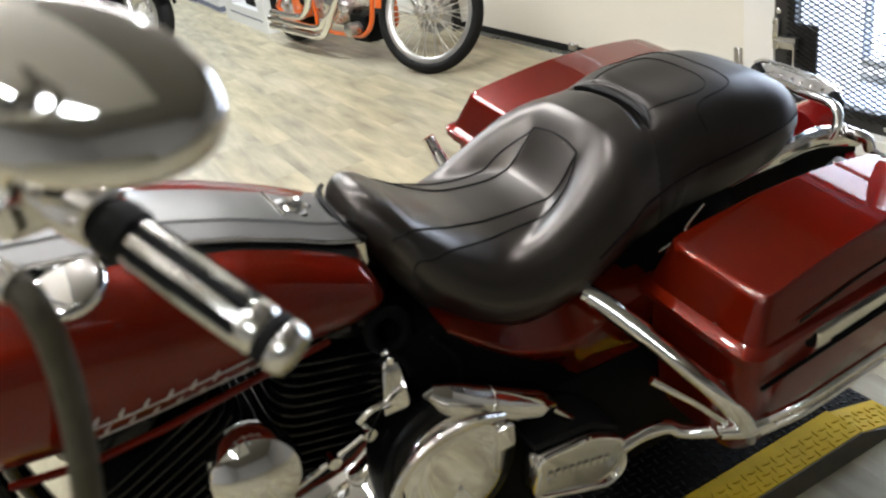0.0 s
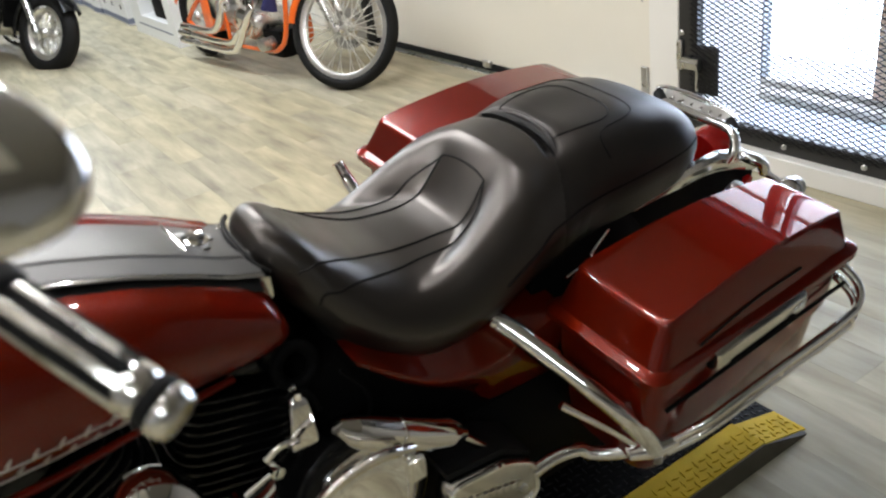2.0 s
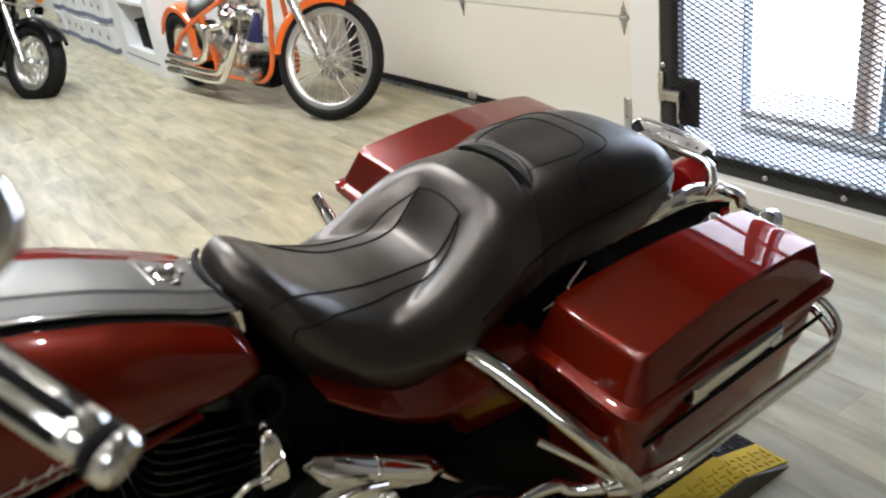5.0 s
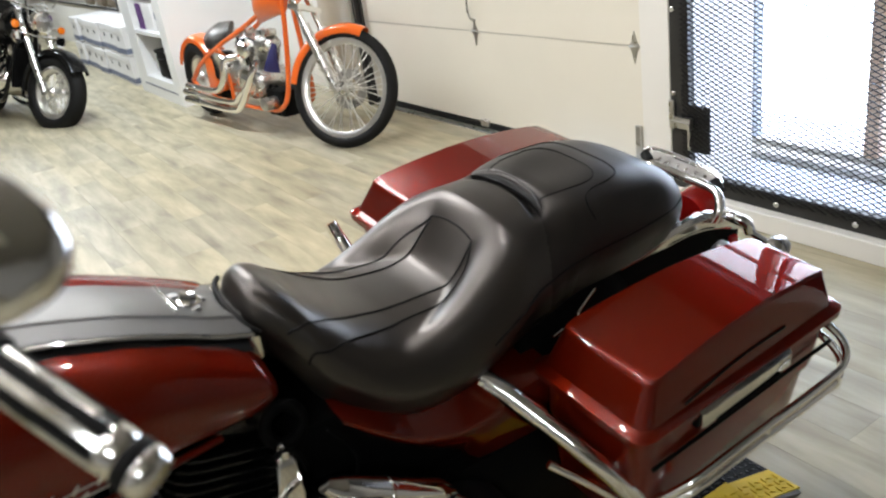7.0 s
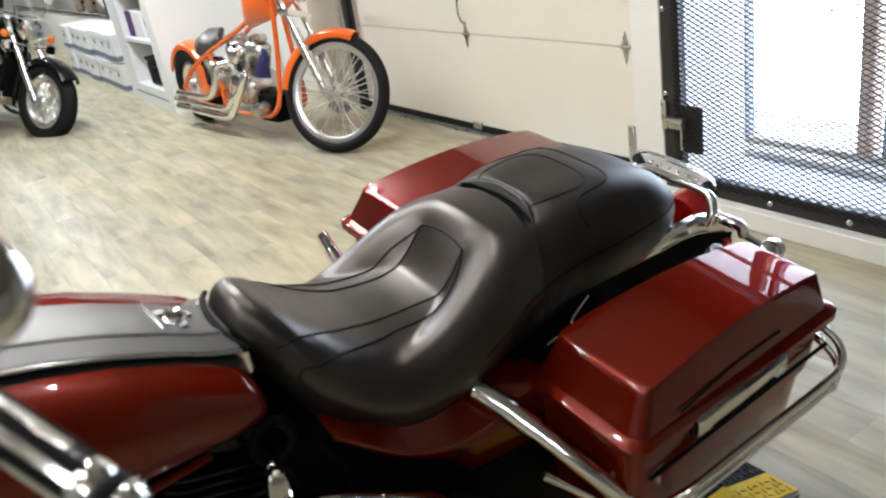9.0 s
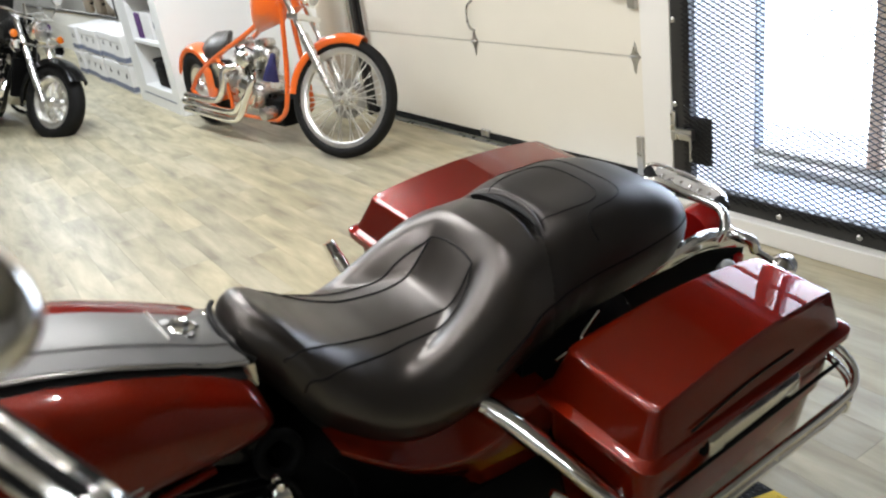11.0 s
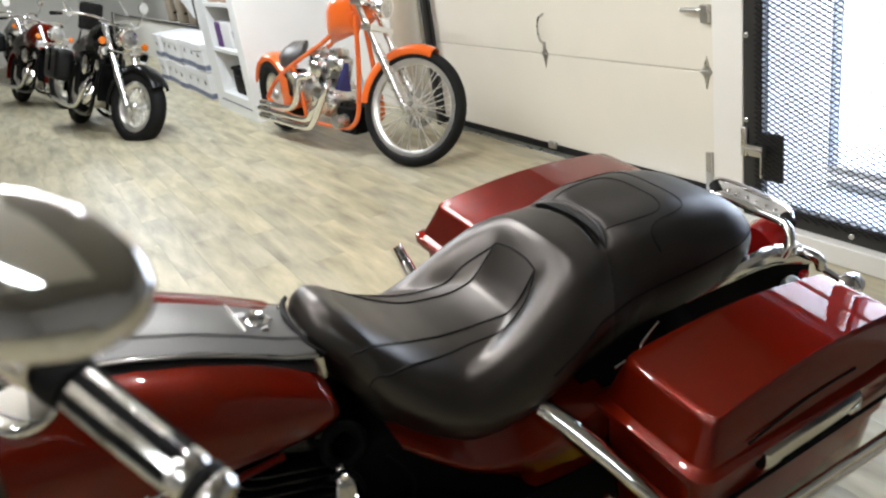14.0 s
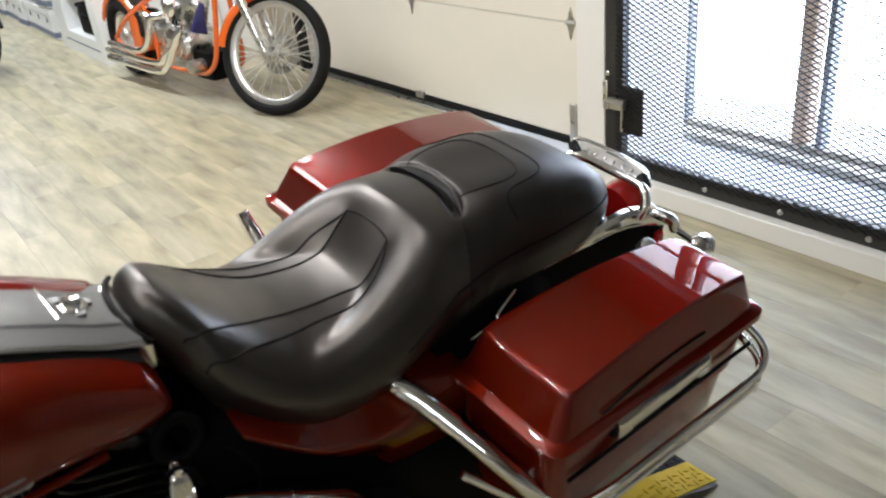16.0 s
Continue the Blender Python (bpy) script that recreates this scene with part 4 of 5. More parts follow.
def cylinder(base, top):
    c = thing("engine_cylinder", "")
    c.parent = bike
    m = along(base, top)
    L = (Vector(top) - Vector(base)).length
    part("barrel", lathe([(0.075, 0), (0.075, L), (0, L)], m, 24), M_MATTE, c)
    n = 14
    for k in range(n):
        z = 0.03 + (L - 0.06) * k / (n - 1)
        w, d = 0.125, 0.118
        out = rounded([(-w, -d), (w, -d), (w, d), (-w, d)], 0.05, 4)
        fin = loft([[m @ Vector((p[0], p[1], z - 0.0028)) for p in out], [m @ Vector((p[0], p[1], z + 0.0028)) for p in out]])
        part("cooling_fin", fin, M_BLACK, c, smooth=False)
        edge = [m @ Vector((p[0] * 1.003, p[1] * 1.003, z)) for p in out]
        if k % 2:
            part("fin_edge", tube(edge, 0.0009, 5, closed=True, smooth=False), M_FIN, c, "polished fin edge")
    part("rocker_box", lathe([(0.118, L), (0.120, L + 0.02), (0.105, L + 0.045), (0.07, L + 0.06), (0, L + 0.062)], m, 28), M_BLACK, c)
    return c


cylinder((-0.64, 0.0, 0.56), (-0.555, 0.0, 0.86))
cylinder((-0.76, 0.0, 0.56), (-0.895, 0.0, 0.84))
pm_ = along((-0.470, -0.215, 0.62), (-0.46, -0.5, 0.68))
part("clutch_ring", lathe([(0.12, -0.06), (0.13, 0.0), (0.125, 0.02), (0.112, 0.030), (0.098, 0.030)], pm_, 40), M_BLACK, bike, "black ring round the clutch cover")
part("primary_cover", lathe([(0.096, 0.020), (0.096, 0.034), (0.088, 0.041), (0.05, 0.0445), (0, 0.0455)], pm_, 40), M_CHROME, bike, "flat chrome clutch cover")
part("primary_case", tube([(-0.47, -0.19, 0.60), (-0.60, -0.19, 0.54), (-0.80, -0.19, 0.52)], [0.155, 0.13, 0.125], 28, flat=0.40), M_CHROME, bike, "chrome primary case")
part("trim_arc", tube([(-0.60, -0.290, 0.640), (-0.585, -0.295, 0.715), (-0.54, -0.298, 0.762), (-0.465, -0.298, 0.772), (-0.405, -0.295, 0.748)], 0.013, 12, flat=0.7), M_CHROME, bike, "chrome trim arc")
part("cover_tab", block((-0.425, -0.318, 0.700), (-0.395, -0.300, 0.745), 0.004, 2), M_CHROME, bike)
part("horn_cover", lathe([(0.062, -0.03), (0.066, 0.0), (0.060, 0.022), (0.040, 0.036), (0, 0.042)], along((-0.768, -0.245, 0.818), (-0.79, -0.5, 0.886)), 32), M_CHROME, bike, "round chrome cover")
tm = along((-0.536, -0.178, 0.772), (-0.520, -0.178, 0.90))
part("tappet_cover", loft([[tm @ Vector((p[0], p[1], z)) for p in rounded([(-a, -b), (a, -b), (a, b), (-a, b)], 0.006, 3)] for z, a, b in ((-0.01, 0.030, 0.020), (0.0, 0.033, 0.022), (0.012, 0.032, 0.022), (0.060, 0.018, 0.016), (0.072, 0.013, 0.012), (0.076, 0.008, 0.008))]), M_CHROME, bike, "tapered chrome block", sharp=30)
for d in (-0.008, 0.009):
    part("cap_nut", lathe([(0, 0.012), (0.006, 0.010), (0.008, 0.0), (0, 0.0)], tm @ Matrix.Translation((d, 0, 0.073)), 12), M_CHROME, bike)
part("cover_hose", tube([(-0.540, -0.18, 0.845), (-0.53, -0.185, 0.855), (-0.51, -0.19, 0.845), (-0.50, -0.195, 0.81)], 0.004, 8), M_MATTE, bike)
part("rubber_boot", torus(0.030, 0.010, along((-0.508, -0.150, 0.872), (-0.50, -0.6, 1.02)), 32, 10), M_MATTE, bike, "black rubber ring")
part("shift_rod", tube([(-0.735, -0.225, 0.722), (-0.66, -0.222, 0.742), (-0.59, -0.218, 0.762)], 0.0045, 8), M_CHROME, bike, "chrome shift rod")
for p in ((-0.735, -0.225, 0.722), (-0.655, -0.222, 0.744), (-0.592, -0.218, 0.762)):
    part("rod_joint", lathe([(0, -0.012), (0.011, -0.010), (0.011, 0.010), (0, 0.012)], along(p, (p[0], p[1] - 1, p[2])), 12), M_CHROME, bike)
part("clip", tube([(-0.60, -0.205, 0.775), (-0.575, -0.207, 0.790), (-0.545, -0.207, 0.785)], 0.006, 8), M_CHROME, bike)
part("chrome_pipe", tube([(-0.492, -0.232, 0.800), (-0.470, -0.236, 0.780), (-0.44, -0.240, 0.758), (-0.36, -0.244, 0.706), (-0.31, -0.245, 0.676), (-0.278, -0.245, 0.657)], [0.012, 0.024, 0.029, 0.029, 0.027, 0.014], 20), M_CHROME, bike, "polished chrome sleeve")
part("pipe_band", tube([(-0.405, -0.242, 0.7355), (-0.400, -0.242, 0.732)], 0.0305, 20, smooth=False), M_CHROME_WORN, bike)
part("peg_link", tube([(-0.285, -0.25, 0.660), (-0.24, -0.258, 0.606), (-0.186, -0.262, 0.545)], 0.009, 10), M_CHROME_WORN, bike)
board = thing("footboard", "")
board.parent = bike
out = rounded([(-0.362, 0.520), (-0.345, 0.612), (-0.225, 0.598), (-0.158, 0.552), (-0.148, 0.470), (-0.185, 0.440)], 0.024, 5)


def board_ring(k, y):
    return [(-0.255 + (p[0] + 0.255) * k, y, 0.530 + (p[1] - 0.530) * k) for p in out]


part("board_plate", loft([board_ring(0.97, -0.258), board_ring(1.0, -0.264), board_ring(1.0, -0.290), board_ring(0.97, -0.297), board_ring(0.90, -0.299)]), M_CHROME_WORN, board, "chrome footboard plate", sharp=30)
part("board_rim", tube(board_ring(0.93, -0.298), 0.0055, 8, closed=True, smooth=False), M_CHROME, board)
part("board_pad", loft([[(x, y, z) for x, z in ((-0.340, 0.616), (-0.225, 0.602), (-0.165, 0.560), (-0.165, 0.572), (-0.225, 0.616), (-0.340, 0.630))] for y in (-0.285, -0.20)]), M_RUBBER, board, "black rubber pad")
for k in range(9):
    x = -0.325 + k * 0.015
    part("emboss_bar", block((x, -0.3025, 0.552 - 0.30 * (x + 0.32)), (x + 0.010, -0.2985, 0.566 - 0.30 * (x + 0.32))), M_CHROME, board, smooth=False)
for x, z in ((-0.19, 0.505), (-0.32, 0.55)):
    part("board_bolt", lathe([(0.008, 0), (0.008, 0.004), (0.004, 0.006), (0, 0.006)], along((x, -0.299, z), (x, -1, z)), 10), M_STEEL, board)
part("lower_bar", tube([(-0.165, -0.295, 0.525), (-0.12, -0.300, 0.535), (-0.075, -0.315, 0.540), (-0.055, -0.330, 0.530), (-0.02, -0.36, 0.535), (0.02, -0.40, 0.560), (0.045, -0.43, 0.60)], 0.0135, 14), M_CHROME, bike, "bent chrome bar")
part("wiring", tube([(-0.30, -0.20, 0.60), (-0.24, -0.22, 0.56), (-0.20, -0.21, 0.50)], 0.005, 8), M_YELLOW, bike, "yellow wire")
part("wiring", tube([(-0.455, -0.19, 0.86), (-0.42, -0.20, 0.80), (-0.425, -0.20, 0.74)], 0.003, 6), M_MATTE, bike)
part("drive_belt_guard", block((-0.46, -0.19, 0.30), (0.44, -0.10, 0.62), 0.03, 2), M_MATTE, bike)

# rear wheel and stand
rw = thing("rear_wheel", "")
rw.parent = bike
wm = pose(0.18, 0, 0.442, 90, 0, 0)
part("tyre", torus(0.255, 0.068, wm, 56, 14, 0.95), M_TYRE, rw)
part("rim", lathe([(0.205, -0.05), (0.21, -0.045), (0.19, 0), (0.21, 0.045), (0.205, 0.05), (0.18, 0), (0.205, -0.05)], wm, 48), M_CHROME, rw)
part("hub", lathe([(0.05, -0.08), (0.06, -0.03), (0.06, 0.03), (0.05, 0.08)], wm, 24), M_ALU, rw)
for k in range(9):
    a = 2 * math.pi * k / 9
    part("spoke", rod((0.18 + 0.05 * math.cos(a), 0, 0.442 + 0.05 * math.sin(a)), (0.18 + 0.195 * math.cos(a), 0, 0.442 + 0.195 * math.sin(a)), 0.012, 8), M_ALU, rw)
part("side_stand", tube([(-0.62, -0.15, 0.31), (-0.66, -0.26, 0.24), (-0.68, -0.36, 0.178)], 0.014, 10), M_BLACK, bike, "black side stand, folded down")

# handlebar with grip, mirror and cable
bars = thing("handlebar", "")
bars.parent = bike
part("bar", tube([(-0.832, -0.498, 1.379), (-0.865, -0.440, 1.404), (-0.93, -0.33, 1.425), (-1.0, -0.18, 1.40), (-1.045, -0.06, 1.34), (-1.05, 0.06, 1.34), (-1.0, 0.18, 1.40), (-0.93, 0.33, 1.425), (-0.832, 0.498, 1.379)], 0.0127, 14), M_CHROME, bars, "chrome handlebar")
part("riser", tube([(-1.05, 0, 1.345), (-1.08, 0, 1.22), (-1.10, 0, 1.02)], 0.03, 16), M_CHROME, bars)
G0, G1 = Vector((-0.826, -0.507, 1.374)), Vector((-0.757, -0.617, 1.307))
gm = along(G0, G1)
GL = (G1 - G0).length
grip = part("grip", lathe([(0.0150, 0.0), (0.0172, 0.002), (0.0172, GL - 0.012), (0.0150, GL - 0.010)], gm, 36), M_RUBBER, bars, "black rubber grip with chrome bands")
for k in range(6):
    a = 2 * math.pi * (k + 0.15) / 6
    bm = bmesh.new()
    rr = []
    for z, r in ((0.012, 0.0172), (0.016, 0.0196), (GL - 0.030, 0.0196), (GL - 0.022, 0.0172)):
        w = 0.0046 if z < GL * 0.5 else 0.0043
        rr.append([gm @ (Matrix.Rotation(a, 4, "Z") @ Vector(q)) for q in ((0.0155, -w, z), (r - 0.0012, -w, z), (r, -w * 0.7, z), (r, w * 0.7, z), (r - 0.0012, w, z), (0.0155, w, z))])
    part("chrome_band", loft(rr, bm=bm), M_CHROME_WORN, grip)
    a += math.pi / 6
    part("rubber_rib", rod(gm @ Vector((0.0178 * math.cos(a), 0.0178 * math.sin(a), 0.018)), gm @ Vector((0.0178 * math.cos(a), 0.0178 * math.sin(a), GL - 0.03)), 0.0030, 8), M_RUBBER, grip)
part("inner_collar", lathe([(0.016, -0.012), (0.0225, -0.010), (0.0235, 0.0), (0.0225, 0.010), (0.019, 0.013)], gm, 32), M_RUBBER, grip)
part("chrome_ring", lathe([(0.0192, GL - 0.034), (0.0198, GL - 0.031), (0.0198, GL - 0.018), (0.0188, GL - 0.016)], gm, 32), M_CHROME, grip)
part("end_ring", lathe([(0.0195, GL - 0.016), (0.0208, GL - 0.013), (0.0208, GL - 0.006), (0.0195, GL - 0.004)], gm, 32), M_RUBBER, grip)
part("end_cap", lathe([(0.0200, GL - 0.004), (0.0208, GL - 0.001), (0.0200, GL + 0.006), (0.0170, GL + 0.0105), (0.009, GL + 0.0125), (0, GL + 0.0128)], gm, 36), M_CHROME, grip, "domed chrome end cap")
hm = along((-0.832, -0.497, 1.380), (-0.872, -0.43, 1.408))
sw = part("switch_housing", lathe([(0.018, 0.0), (0.024, 0.004), (0.026, 0.015), (0.026, 0.055), (0.022, 0.065), (0.014, 0.068)], hm, 28), M_CHROME, bars, "chrome switch housing")
part("switch_button", block((-0.858, -0.492, 1.405), (-0.842, -0.474, 1.418), 0.004, 2), M_MATTE, sw)
part("lever_perch", block((-0.905, -0.47, 1.372), (-0.868, -0.42, 1.412), 0.010, 3), M_CHROME, bars)
part("clutch_cable", tube([(-0.900, -0.545, 1.388), (-0.893, -0.562, 1.372), (-0.893, -0.568, 1.335), (-0.899, -0.578, 1.288), (-0.915, -0.588, 1.22), (-0.95, -0.52, 1.08), (-1.0, -0.30, 0.90), (-1.02, -0.15, 0.70)], 0.0105, 14), M_OLIVE, bars, "braided cable sleeve")
part("cable_ferrule", tube([(-0.922, -0.50, 1.388), (-0.912, -0.535, 1.391), (-0.899, -0.552, 1.385)], [0.012, 0.014, 0.012], 12), M_CHROME, bars)

# oval mirror on its stem
mc = Vector((-0.832, -0.627, 1.524))
ax, ay, az = Vector((0.850, -0.440, -0.290)).normalized(), Vector((0.30, 0.40, 0.86)), Vector((-0.40, -0.72, 0.56))
az = (az - ax * az.dot(ax)).normalized()
ay = az.cross(ax)
mm = Matrix((ax, ay, az)).transposed().to_4x4()
mm.translation = mc
shape = lambda prof: lathe([(r, z) for r, z in prof], mm @ Matrix.Diagonal((0.080, 0.049, 1, 1)), 56)
mirror = part("mirror_shell", shape([(0.55, -0.030), (0.90, -0.026), (0.99, -0.016), (1.0, -0.006), (0.985, 0.002), (0.93, 0.007), (0.84, 0.009), (0.78, 0.0105), (0.70, 0.0125), (0.45, 0.0155), (0.2, 0.0165), (0, 0.0167)]), M_CHROME, bars, "oval chrome mirror shell", sharp=60)
part("mirror_glass", shape([(0, -0.0315), (0.86, -0.0315), (0.90, -0.029), (0.5, -0.028)]), M_CHROME, mirror)
boss = mm @ Matrix.Translation((-0.022, -0.006, 0.0145)) @ Matrix.Diagonal((0.030, 0.013, 1, 1))
part("boss", lathe([(1.0, -0.004), (0.95, 0.004), (0.80, 0.0055), (0.72, 0.0005), (0, 0.0)], boss, 36), M_CHROME, mirror, "oblong chrome boss")
part("boss_recess", lathe([(0.71, 0.0012), (0.3, 0.0022), (0, 0.0022)], boss, 28), M_STEEL_DARK, mirror, "dark recess")
part("mirror_stem", tube([(-0.852, -0.625, 1.530), (-0.868, -0.612, 1.500), (-0.876, -0.580, 1.465), (-0.876, -0.53, 1.435), (-0.872, -0.475, 1.41)], [0.011, 0.010, 0.009, 0.009, 0.011], 14), M_CHROME, mirror, "curved chrome stem")
part("stem_knuckle", lathe([(0, -0.016), (0.013, -0.012), (0.016, 0.0), (0.013, 0.012), (0, 0.016)], along((-0.852, -0.628, 1.531), mc + az), 20), M_CHROME, mirror)

# headlamp nacelle side and fork
for s in (-1, 1):
    part("fork_tube", tube([(-1.10, s * 0.11, 1.20), (-1.22, s * 0.11, 0.85)], 0.028, 16, smooth=False), M_CHROME, bike, "chrome fork tube")
part("fork_clamp", block((-1.16, -0.15, 1.10), (-1.05, 0.15, 1.16), 0.02, 2), M_CHROME, bike)

# black and yellow wheel platform
ramp = thing("wheel_platform", "black and yellow diamond-plate platform under the motorcycle", "platform")
H, XE, XG = 0.050, 0.525, 0.682
part("deck", block((-1.3, -0.255, 0.0), (XE, 0.55, H), 0.002, 1), M_MATTE, ramp, "black diamond-plate deck")
part("end_slope", loft([[(x, y, z) for y, z in ((-0.262, 0), (0.55, 0), (0.55, h), (-0.262, h))] for x, h in ((XE, H), (XG, 0.004))]), M_MATTE, ramp, "black sloping end plate", smooth=False)
part("yellow_edge", loft([[(x, y, z) for y, z in ((-0.255, 0.0), (-0.255, H + 0.0005), (-0.350, H + 0.0005), (-0.350, 0.0))] for x in (-1.3, XE)]), M_YELLOW, ramp, "yellow painted edge strip", smooth=False)
part("yellow_slope", loft([[(x, y, z) for y, z in ((-0.262, 0.0), (-0.262, h), (-0.353, h), (-0.353, 0.0))] for x, h in ((XE, H + 0.0005), (XG, 0.0045))]), M_YELLOW, ramp, "yellow painted end of the edge strip", smooth=False)
part("bare_edge", loft([[(x, y, z) for y, z in ((-0.350, 0.0), (-0.350, h - 0.002), (-0.354, h - 0.003), (-0.366, 0.0))] for x, h in ((-1.3, H), (XE, H), (XG - 0.01, 0.007))]), M_STEEL_WORN, ramp, "bare brown steel side", smooth=False)


def treads(name, x0, x1, y0, y1, height, mat):
    bm = bmesh.new()
    step = 0.0225
    for i in range(int((x1 - x0) / step)):
        for j in range(max(1, int((y1 - y0) / step))):
            x, y = x0 + (i + 0.5) * step, y0 + (j + 0.5) * step
            a = radians(80 if (i + j) % 2 else -10)
            dx, dy = 0.0125 * math.cos(a), 0.0125 * math.sin(a)
            nx, ny = -0.0028 * math.sin(a), 0.0028 * math.cos(a)
            base = [(x - dx, y - dy), (x + nx, y + ny), (x + dx, y + dy), (x - nx, y - ny)]
            b = [bm.verts.new((p, q, height(p, q))) for p, q in base]
            t = [bm.verts.new((x + (p - x) * 0.6, y + (q - y) * 0.6, height(p, q) + 0.0026)) for p, q in base]
            for k in range(4):
                bm.faces.new((b[k], b[(k + 1) % 4], t[(k + 1) % 4], t[k]))
            bm.faces.new(t)
    o = part(name, bm, mat, ramp, smooth=False)
    return tagged(o, kind="stuff")


def flat(x, y):
    return H + 0.0004 if x < XE else H + 0.0008 + (x - XE) * (0.004 - H) / (XG - XE)


treads("tread_pattern", -0.45, XG - 0.005, -0.258, 0.15, flat, M_TREAD)
treads("tread_pattern", -0.45, XG - 0.005, -0.350, -0.262, lambda x, y: flat(x, y) + 0.0006, M_YELLOW)

# ---- shelf unit and storage boxes ----
shelf = thing("shelf_unit", "white built-in shelf unit with open compartments", "shelf")
part("side_panel", block((1.15, 6.10, 0), (2.23, 6.30, 2.5), 0.003, 1), M_SHELF, shelf)
part("side_panel", block((1.15, 7.18, 0), (2.23, 7.50, 2.5), 0.003, 1), M_SHELF, shelf)
part("back_panel", block((1.75, 6.30, 0), (1.78, 7.18, 2.5)), M_SHELF, shelf, smooth=False)
for z in (0.0, 0.60, 1.03, 1.48, 1.95):
    part("shelf_board", block((1.15, 6.30, z if z else 0.0), (1.75, 7.18, z + (0.19 if z == 0 else 0.035)), 0.003, 1), M_SHELF, shelf)
part("kick_groove", block((1.147, 6.22, 0.10), (1.151, 7.3, 0.112)), M_STRIPE, shelf, smooth=False)


def shelf_thing(name, label, cat, lo, hi, mat, bev=0.01):
    o = thing(name, label, cat)
    part("shell", block(lo, hi, bev, 2), mat, o)
    return o


case = shelf_thing("black_case", "black plastic case on the lower shelf", "case", (1.20, 6.40, 0.191), (1.55, 6.86, 0.42), M_MATTE, 0.03)
part("case_lid", block((1.195, 6.39, 0.42), (1.56, 6.87, 0.455), 0.012, 2), M_MATTE, case)
part("case_handle", tube([(1.20, 6.52, 0.38), (1.175, 6.54, 0.38), (1.175, 6.72, 0.38), (1.20, 6.74, 0.38)], 0.008, 8, 3), M_RUBBER, case)
pb = shelf_thing("box_file", "purple and white file box on the shelf", "box", (1.20, 6.62, 0.636), (1.50, 7.10, 0.88), M_CARD, 0.006)
part("box_front", block((1.192, 6.92, 0.64), (1.199, 7.10, 0.875)), M_PURPLE, pb, smooth=False)
wb = shelf_thing("box_file", "white cardboard box on the shelf", "box", (1.22, 6.36, 0.636), (1.5, 6.60, 0.90), M_CARD, 0.006)
part("box_band", block((1.214, 6.38, 0.74), (1.219, 6.58, 0.80)), M_STRIPE, wb, smooth=False)
tp = shelf_thing("wooden_bookend", "brown wooden block on the top shelf", "block", (1.2, 6.36, 1.066), (1.45, 6.44, 1.36), M_BROWN, 0.01)
part("block_foot", block((1.18, 6.36, 1.066), (1.22, 6.62, 1.10), 0.01, 2), M_BROWN, tp)
gd = thing("desk_ornament", "small dark ornament on a wooden base", "ornament")
part("ornament_base", block((1.18, 6.78, 1.066), (1.36, 7.1, 1.09), 0.008, 2), M_BROWN, gd)
part("ornament_body", lathe([(0.03, 0), (0.07, 0.03), (0.05, 0.09), (0.08, 0.13), (0.03, 0.17), (0, 0.175)], pose(1.27, 6.92, 1.09), 14), M_STEEL_DARK, gd)

BOXW = 0.385
proto = None
for row in range(2):
    for k in range(7):
        place = pose(1.17 + 0.012 * ((k * 7 + row * 3) % 3), 7.86 + k * (BOXW + 0.012), row * 0.312, 0, 0, (k * 5 + row * 3) % 4 - 1.5)
        if proto is None:
            proto = thing("storage_box", "white cardboard storage box with slate stripe and hand hole", "box", place, "stacked storage boxes")
            part("box_body", block((0, 0, 0), (0.42, BOXW, 0.255), 0.004, 1), M_CARD, proto)
            part("box_lid", block((-0.006, -0.004, 0.225), (0.426, BOXW + 0.004, 0.30), 0.005, 1), M_CARD, proto)
            part("stripe", block((-0.003, 0.004, 0.02), (0.0, BOXW - 0.004, 0.075)), M_STRIPE, proto, smooth=False)
            part("stripe", block((0.0, -0.003, 0.02), (0.42, 0.0, 0.075)), M_STRIPE, proto, smooth=False)
            part("hand_hole", block((-0.004, BOXW / 2 - 0.018, 0.155), (0.0, BOXW / 2 + 0.018, 0.205)), M_MATTE, proto, smooth=False)
        else:
            copy_thing(proto, place)

# office window wall above the boxes
wall_office = structure(part("wall_office", block((1.62, 7.50, 0), (1.72, 17.2, 0.63)), M_WALL, smooth=False), "white wall with an office window", "wall")
part("window_header", block((1.62, 7.50, 1.75), (1.72, 17.2, 2.92)), M_WALL, wall_office, smooth=False)
part("window_pier", block((1.62, 7.50, 0.63), (1.72, 9.70, 1.75)), M_WALL, wall_office, smooth=False)
fr = structure(thing("window_office", "dark-framed office window with a white blind", "window"))
for lo, hi in (((1.60, 9.70, 0.63), (1.63, 17.2, 0.655)), ((1.60, 9.70, 1.72), (1.63, 17.2, 1.75)), ((1.60, 9.70, 0.655), (1.63, 9.725, 1.72))):
    part("window_frame", block(lo, hi), M_STEEL_DARK, fr, smooth=False)
part("blind", loft([[(x, 9.73, 0.66), (x, 9.83, 0.66), (x, 11.26, 1.19), (x, 12.6, 1.72), (x, 10.58, 1.72), (x, 10.15, 1.19)] for x in (1.66, 1.668)]), M_CARD, fr, "white blind pulled up at a slant", smooth=False)
